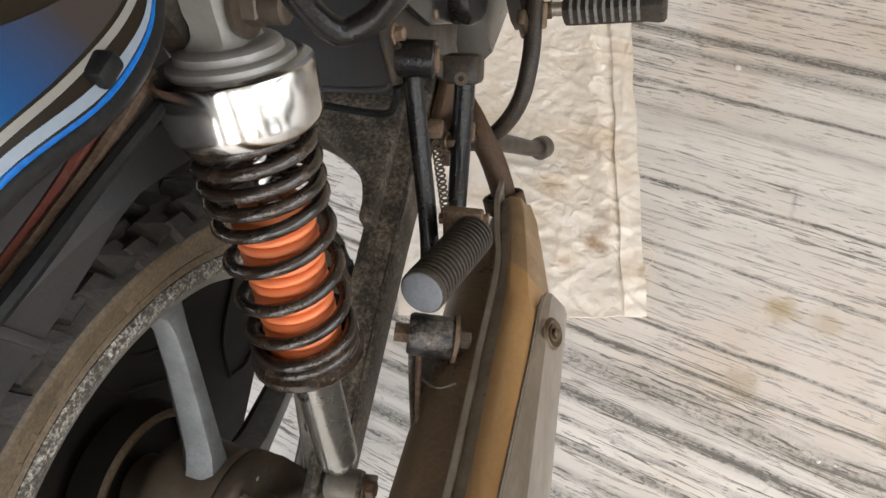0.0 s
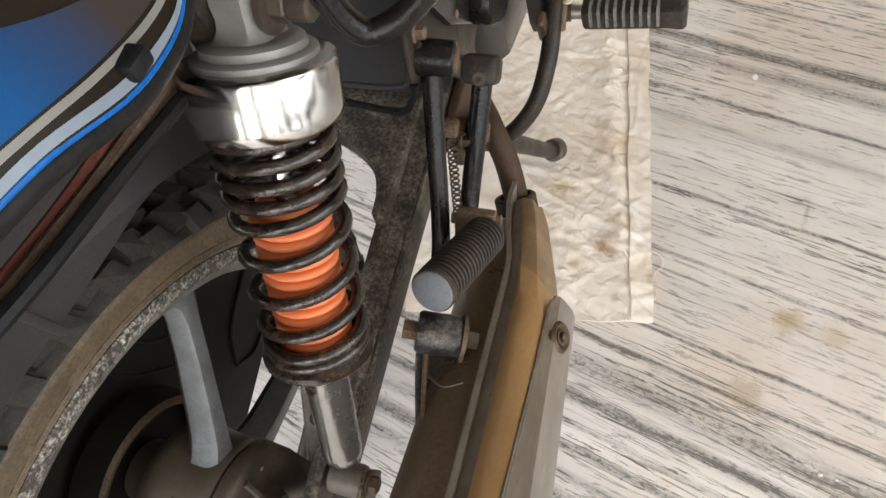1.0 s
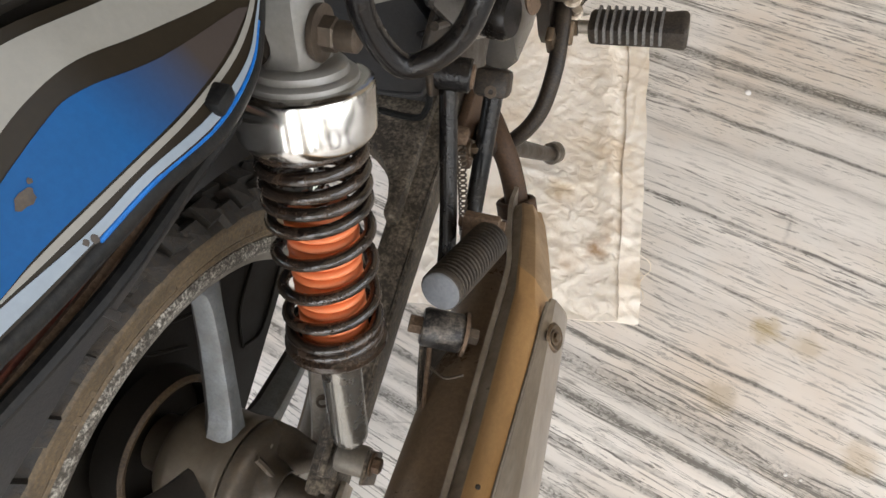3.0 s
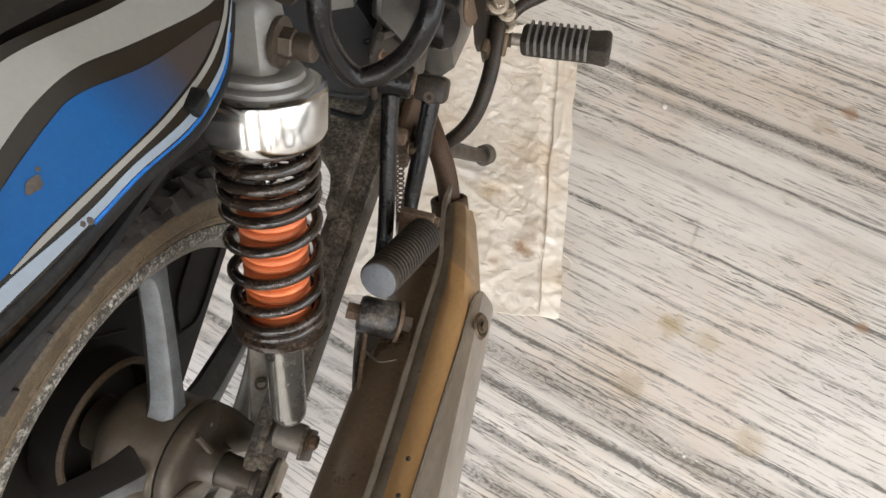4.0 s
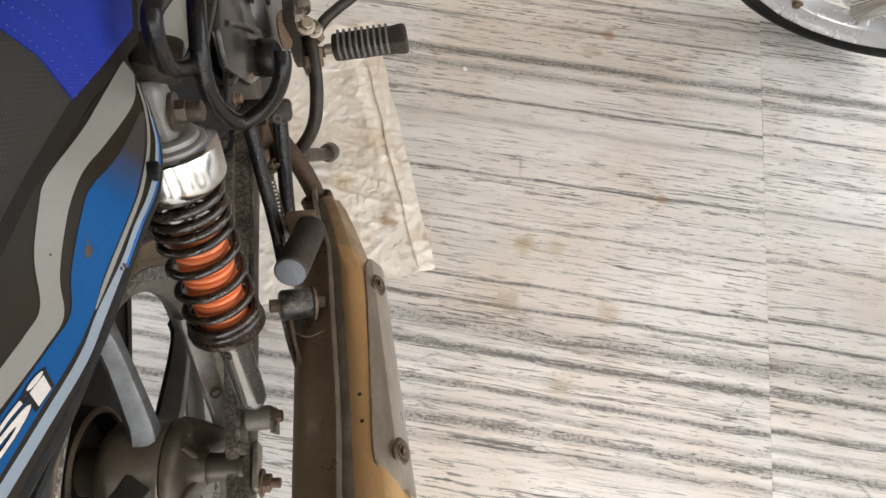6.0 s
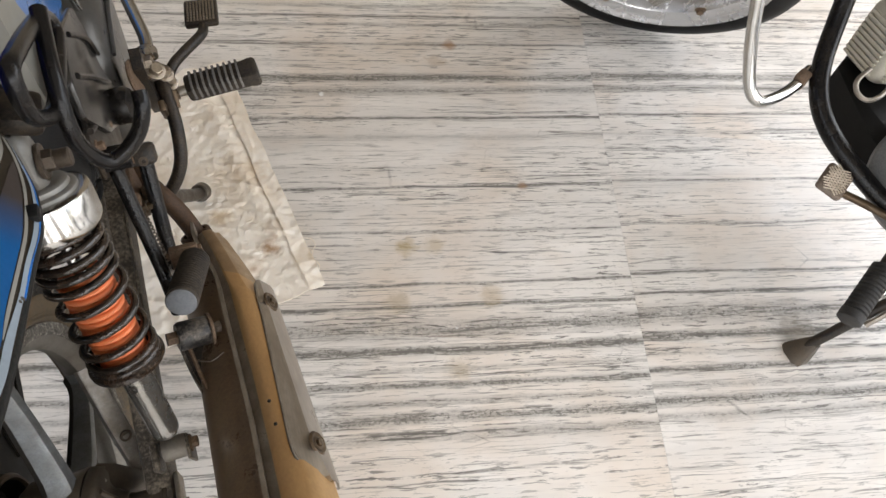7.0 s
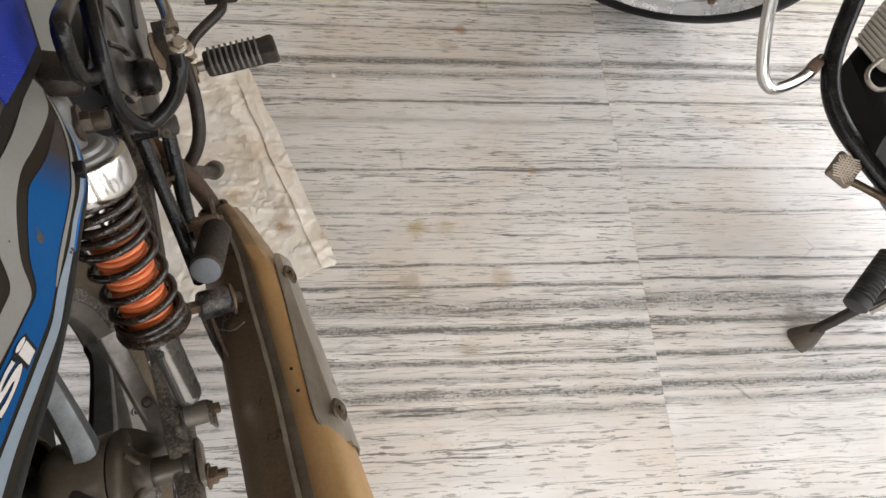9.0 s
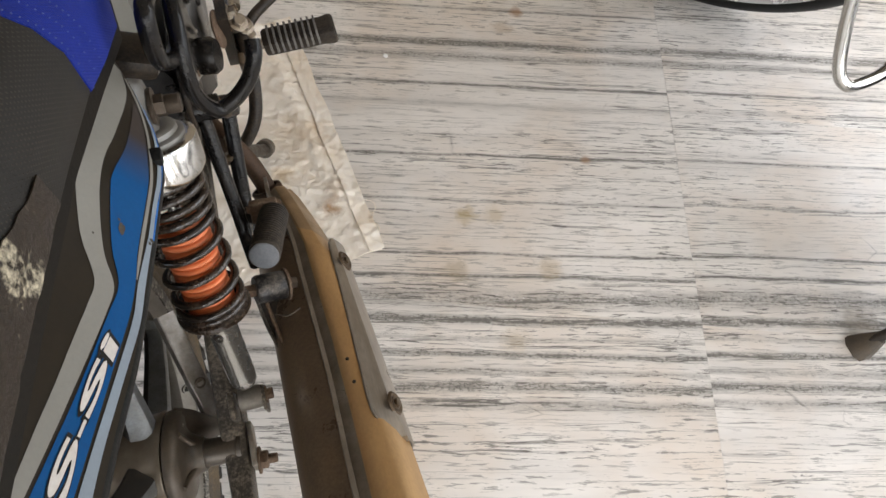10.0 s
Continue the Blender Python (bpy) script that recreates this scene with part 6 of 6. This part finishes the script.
def build_wheel2():
    hd, lean, R = -0.995, 0.55, 0.322
    h = V(math.sin(hd), math.cos(hd), 0)
    lat = V(math.cos(hd), -math.sin(hd), 0)
    up = V(0, 0, 1) * math.cos(lean) - lat * math.sin(lean)
    c = V(1.441, 1.008, 0.012) + up * R
    left = up.cross(h).normalized()
    prof = [(0.252, 0.030), (0.262, 0.038), (0.285, 0.040), (0.304, 0.034), (0.316, 0.020), (R, 0.0), (0.316, -0.020), (0.304, -0.034), (0.285, -0.040), (0.262, -0.038), (0.252, -0.030), (0.252, 0.030)]
    tyre = part("front_tyre", lathe(prof, c, c + left, 120), M_RUBBER2, bike2, "black front tyre")
    prof = [(0.254, 0.033), (0.250, 0.036), (0.244, 0.034), (0.240, 0.028), (0.236, 0.026), (0.232, 0.0275), (0.228, 0.025), (0.206, 0.020), (0.203, 0.016), (0.203, -0.016), (0.222, -0.022), (0.24, -0.028), (0.25, -0.036), (0.254, -0.033), (0.23, -0.01), (0.23, 0.01), (0.254, 0.033)]
    part("front_rim", lathe(prof, c, c + left, 120), M_SILVERRIM, bike2, "bright silver alloy rim")
    for k in range(6):
        a = radians(60 * k + 14)
        d = h * math.cos(a) + up * math.sin(a)
        t = h * -math.sin(a) + up * math.cos(a)
        part("front_spoke", loft([[c + d * r + t * w * p + left * x * q for p, q in ((1, 0.6), (0.6, 1), (-0.6, 1), (-1, 0.6), (-1, -0.6), (-0.6, -1), (0.6, -1), (1, -0.6))] for r, w, x in ((0.03, 0.022, 0.03), (0.1, 0.014, 0.018), (0.2, 0.013, 0.014), (0.218, 0.022, 0.014))]), M_SILVERRIM, bike2, "silver alloy spoke")
    part("front_hub", lathe([(0.0, -0.055), (0.05, -0.055), (0.055, -0.03), (0.05, 0.03), (0.045, 0.055), (0.0, 0.055)], c, c + left, 32), M_SILVERRIM, bike2, "silver front hub")
    part("brake_disc", lathe([(0.075, -0.066), (0.118, -0.066), (0.12, -0.064), (0.118, -0.062), (0.075, -0.062), (0.075, -0.066)], c, c + left, 64), M_STEEL, bike2, "steel brake disc")
    for k in range(5):
        a = radians(72 * k + 10)
        p = c + (h * math.cos(a) + up * math.sin(a)) * 0.2 + left * 0.018
        part("rim_bolt", bolt(p, p + left * 0.012, 0.009), M_RUST, bike2)
    fork = [c + left * 0.075, c + left * 0.075 + up * 0.35 + h * -0.12, c + left * 0.075 + up * 0.62 + h * -0.22]
    part("fork_leg", tube(fork, 0.024, 18), M_CHROME, bike2, "chrome fork leg")
    part("fork_leg", tube([p - left * 0.15 for p in fork], 0.024, 18), M_CHROME, bike2, "chrome fork leg")


build_wheel2()


def build_body2():
    part("crash_guard", tube([(1.30, 0.47, 0.78), (1.20, 0.47, 0.70), (1.163, 0.455, 0.60), (1.172, 0.428, 0.50), (1.186, 0.400, 0.425), (1.197, 0.379, 0.385), (1.216, 0.366, 0.368), (1.245, 0.366, 0.365), (1.285, 0.374, 0.367), (1.318, 0.386, 0.372), (1.352, 0.402, 0.378)], 0.0108, 18, 7), M_CHROME, bike2, "chrome tubular crash guard")
    part("guard_lug", box((0.03, 0.022, 0.03), pose(1.322, 0.388, 0.374, 0, 0, 25), 0.005), M_RUST, bike2, "rusty guard clamp")
    part("down_tube", tube([(1.47, 0.56, 0.68), (1.43, 0.50, 0.56), (1.395, 0.445, 0.46), (1.362, 0.395, 0.395), (1.345, 0.345, 0.355), (1.348, 0.29, 0.325), (1.368, 0.225, 0.30), (1.40, 0.15, 0.275), (1.46, 0.03, 0.26), (1.50, -0.2, 0.27)], 0.017, 20, 7), M_BLACK, bike2, "glossy black frame down tube")
    part("down_tube", tube([(1.63, 0.56, 0.68), (1.60, 0.42, 0.42), (1.58, 0.30, 0.32), (1.62, 0.03, 0.26)], 0.017, 16), M_BLACK, bike2)
    part("engine_guard", loft([[V(x, y, z) for x, y, z in ((1.43, 0.26, z0), (1.455, 0.42, z0 + 0.03), (1.6, 0.50, z0 + 0.03), (1.7, 0.2, z0), (1.68, -0.12, z0), (1.44, -0.1, z0))] for z0 in (0.235, 0.25, 0.30, 0.315)]), M_ENGBLACK, bike2, "black engine underside")
    # finned cylinder, tilted forwards
    m = pose(1.528, 0.385, 0.352, -8, 6, -16)
    base, top = m.translation.copy(), m @ V(0, 0, 0.2)
    cyl = part("cylinder", box((0.124, 0.119, 0.125), m @ Matrix.Translation((0, 0, 0.058)), 0.022, seg=4), M_CASTING, bike2, "silver finned engine cylinder")
    fin = bpy.data.meshes.new("fin")
    fb = box((0.135, 0.130, 0.0046), None, 0.0)
    bmesh.ops.bevel(fb, geom=[e for e in fb.edges if abs((e.verts[0].co - e.verts[1].co).normalized().z) > 0.9], offset=0.022, segments=4, affect="EDGES")
    fb.to_mesh(fin)
    fb.free()
    fin.materials.append(M_CASTING)
    for k in range(10):
        ob = new("fin", fin)
        ob.parent, ob.matrix_parent_inverse = cyl, rest(cyl).inverted()
        s = 1.0 - 0.004 * max(0, k - 6) ** 1.5
        ob.matrix_basis = m @ Matrix.Translation((0, 0, 0.012 + 0.0094 * k)) @ Matrix.Diagonal((s, s, 1, 1))
    part("cylinder_head", box((0.128, 0.123, 0.10), m @ Matrix.Translation((0, 0, 0.155)), 0.038, seg=6), M_CASTING, cyl, "rounded silver cylinder head")
    for x, y, z in ((-0.058, 0.05, 0.125), (-0.058, 0.05, 0.19), (-0.05, -0.05, 0.195), (0.045, -0.045, 0.2)):
        p = m @ V(x, y, z)
        part("head_bolt", bolt(p, p + (top - base).normalized() * 0.02, 0.01), M_RUST, cyl)
    part("breather_pipe", tube([(1.43, 0.352, 0.405), (1.404, 0.343, 0.392), (1.396, 0.325, 0.382), (1.408, 0.308, 0.376), (1.434, 0.306, 0.378), (1.47, 0.320, 0.385)], 0.0045, 14), M_STEEL, bike2, "chromed breather pipe")
    part("carburettor", box((0.07, 0.06, 0.07), pose(1.50, 0.245, 0.375, 10, 15, 20), 0.014, seg=3), M_CASTING, bike2, "yellowed alloy carburettor")
    part("crank_case", lathe([(0.0, -0.01), (0.105, -0.01), (0.115, 0.0), (0.115, 0.05), (0.105, 0.062), (0.06, 0.066), (0.056, 0.06), (0.0, 0.058)], V(1.475, 0.13, 0.335), V(1.37, 0.125, 0.36), 48), M_CASTGREY, bike2, "grey round crankcase cover")
    part("gear_lever", tube([(1.318, 0.205, 0.277), (1.352, 0.172, 0.272), (1.385, 0.13, 0.268), (1.43, 0.06, 0.262), (1.45, 0.0, 0.26)], 0.0075, 14), M_BRONZE, bike2, "dull steel gear lever")
    pm = pose(1.322, 0.212, 0.287, 10, -10, 30)
    pad = part("gear_pad", box((0.062, 0.05, 0.016), pm, 0.007, seg=3), M_PADBASE, bike2, "worn knurled bronze-grey gear pad")
    for k in range(9):
        q = -0.024 + 0.006 * k
        for sgn in (1, -1):
            e = 0.5 * (0.046 - abs(q) * 0.9)
            part("pad_ridge", tube([pm @ V(q - sgn * e * 0.55, -e, 0.0085), pm @ V(q + sgn * e * 0.55, e, 0.0085)], 0.0014, 6), M_PADRIDGE, pad)
    a, b = V(1.232, -0.012, 0.205), V(1.33, 0.045, 0.248)
    L = (b - a).length
    prof = [(0.0, 0.0), (0.017, 0.0), (0.021, 0.003), (0.0215, 0.018), (0.020, 0.02)]
    h = 0.022
    while h < L - 0.004:
        prof += [(0.0175, h), (0.0205, h + 0.0015), (0.0205, h + 0.005), (0.0175, h + 0.0065)]
        h += 0.0082
    prof += [(0.015, L), (0.0, L)]
    peg = part("footrest", lathe(prof, a, b, 36), M_PEG2, bike2, "dark ribbed rubber footrest")
    part("footrest_shaft", tube([b - (b - a) * 0.05, b + (b - a) * 1.0], 0.012, 12), M_BLACKDULL, peg)
    part("folding_spring", lathe([(0.013, 0.0), (0.013, 0.06)], b + V(-0.03, -0.035, -0.02), b + V(0.05, -0.0, 0.02), 16), M_CHROME, peg)
    stand = part("side_stand", tube([(1.272, 0.012, 0.012), (1.31, 0.008, 0.075), (1.36, 0.004, 0.16), (1.42, 0.0, 0.25)], 0.0105, 16), M_BLACKDULL, bike2, "dark steel side stand with a flat worn foot")
    part("stand_foot", loft([[V(1.268, 0.009, 0.007) + V(0.016 * s * p + d * 0.6, 0.024 * s * q, d * 1.0) for p, q in ((1, 0.6), (0.4, 1), (-0.6, 1), (-1, 0.5), (-1, -0.5), (-0.6, -1), (0.4, -1), (1, -0.6))] for s, d in ((1.05, -0.006), (1.1, 0.0), (0.85, 0.016), (0.5, 0.036))]), M_DRUM, stand, "worn brown steel foot")
    part("stand_spring", tube([(1.33, -0.012, 0.13), (1.36, -0.012, 0.17), (1.41, -0.005, 0.24)], 0.005, 8), M_STEEL, stand)
    part("rear_tyre", lathe([(0.235, 0.03), (0.26, 0.045), (0.285, 0.042), (0.3, 0.025), (0.305, 0.0), (0.3, -0.025), (0.285, -0.042), (0.26, -0.045), (0.235, -0.03), (0.235, 0.03)], V(1.58, -0.62, 0.302), V(2.58, -0.62, 0.42), 64), M_RUBBER2, bike2, "black rear tyre")
    part("fuel_tank", loft([[V(1.48 + w * math.cos(a), y, 0.86 + h * math.sin(a)) for a in [math.pi * k / 10 for k in range(20)]] for y, w, h in ((0.02, 0.08, 0.06), (0.1, 0.13, 0.1), (0.3, 0.15, 0.12), (0.5, 0.1, 0.08))]), M_ENGBLACK, bike2, "black fuel tank", sharp=60)
    part("seat", loft([[V(1.48 + w * math.cos(a), y, 0.82 + 0.05 * math.sin(a)) for a in [math.pi * k / 10 for k in range(20)]] for y, w in ((-0.75, 0.08), (-0.6, 0.11), (-0.1, 0.12), (0.02, 0.09))]), M_SEAT, bike2, "black seat", sharp=60)


build_body2()

# ---- pieces: tyre tread and floor slabs ----
def build_tread():
    def block(w, l, h):
        bm = bmesh.new()
        lo = [bm.verts.new(V(x * w, y * l, 0)) for x, y in ((-0.5, -0.5), (0.5, -0.32), (0.5, 0.5), (-0.5, 0.3))]
        hi = [bm.verts.new(V(x * w * 0.84, y * l * 0.80, h + z * h)) for x, y, z in ((-0.5, -0.5, 0.0), (0.5, -0.32, -0.12), (0.5, 0.5, 0.05), (-0.5, 0.3, -0.1))]
        bm.faces.new(hi)
        for i in range(4):
            bm.faces.new((lo[i], lo[(i + 1) % 4], hi[(i + 1) % 4], hi[i]))
        bmesh.ops.recalc_face_normals(bm, faces=bm.faces)
        me = bpy.data.meshes.new("tread_block")
        bm.to_mesh(me)
        bm.free()
        me.materials.append(M_RUBBER)
        return me
    inner, outer, shoulder = block(0.024, 0.034, 0.012), block(0.022, 0.030, 0.012), block(0.020, 0.026, 0.009)
    inv = rest(TYRE).inverted()
    n = 44
    for k in range(n):
        for x, r, tilt, me, off, flip in ((0.0105, 0.2840, 12, inner, 0.0, 1), (-0.0105, 0.2840, -12, inner, 0.5, -1), (0.0285, 0.2790, 44, outer, 0.45, 1), (-0.022, 0.2790, -40, outer, 0.95, -1), (0.0360, 0.2765, 58, shoulder, 0.05, 1)):
            a = 2 * math.pi * (k + off) / n
            radial = AHEAD * math.cos(a) + WHEEL_UP * math.sin(a)
            tang = AHEAD * -math.sin(a) + WHEEL_UP * math.cos(a)
            nrm = (radial * math.cos(radians(tilt)) + AX_DIR * math.sin(radians(tilt))).normalized()
            xx = tang.cross(nrm).normalized() * flip
            yy = nrm.cross(xx)
            m = Matrix((xx, yy, nrm)).transposed().to_4x4()
            m.translation = AXLE + AX_DIR * x + radial * r
            m = m @ pose(random.uniform(-0.0015, 0.0015), random.uniform(-0.002, 0.002), random.uniform(-0.0012, 0.0004), random.uniform(-4, 4), random.uniform(-4, 4), random.uniform(-8, 8))
            ob = new("tread_block", me)
            ob.parent, ob.matrix_parent_inverse = TYRE, inv
            ob.matrix_basis = m


build_tread()


def build_slabs():
    lu, lv, gap = 1.2, 0.557, 0.0004
    me = bpy.data.meshes.new("slab")
    bm = box((lu - gap, lv - gap, 0.02), Matrix.Translation((0, 0, -0.01)), 0.0003, seg=1)
    bm.to_mesh(me)
    bm.free()
    me.materials.append(M_MARBLE)
    turn = pose(0, 0, 0, 0, 0, FLOOR_TURN)
    inv = rest(floor).inverted()
    for i in range(-3, 3):
        for j in range(-6, 7):
            ob = new("slab", me)
            ob.parent, ob.matrix_parent_inverse = floor, inv
            ob.matrix_basis = Matrix.Translation(JOINT) @ turn @ Matrix.Translation(((i + 0.5) * lu, (j + 0.5) * lv, random.uniform(-0.0002, 0.0002)))


build_slabs()
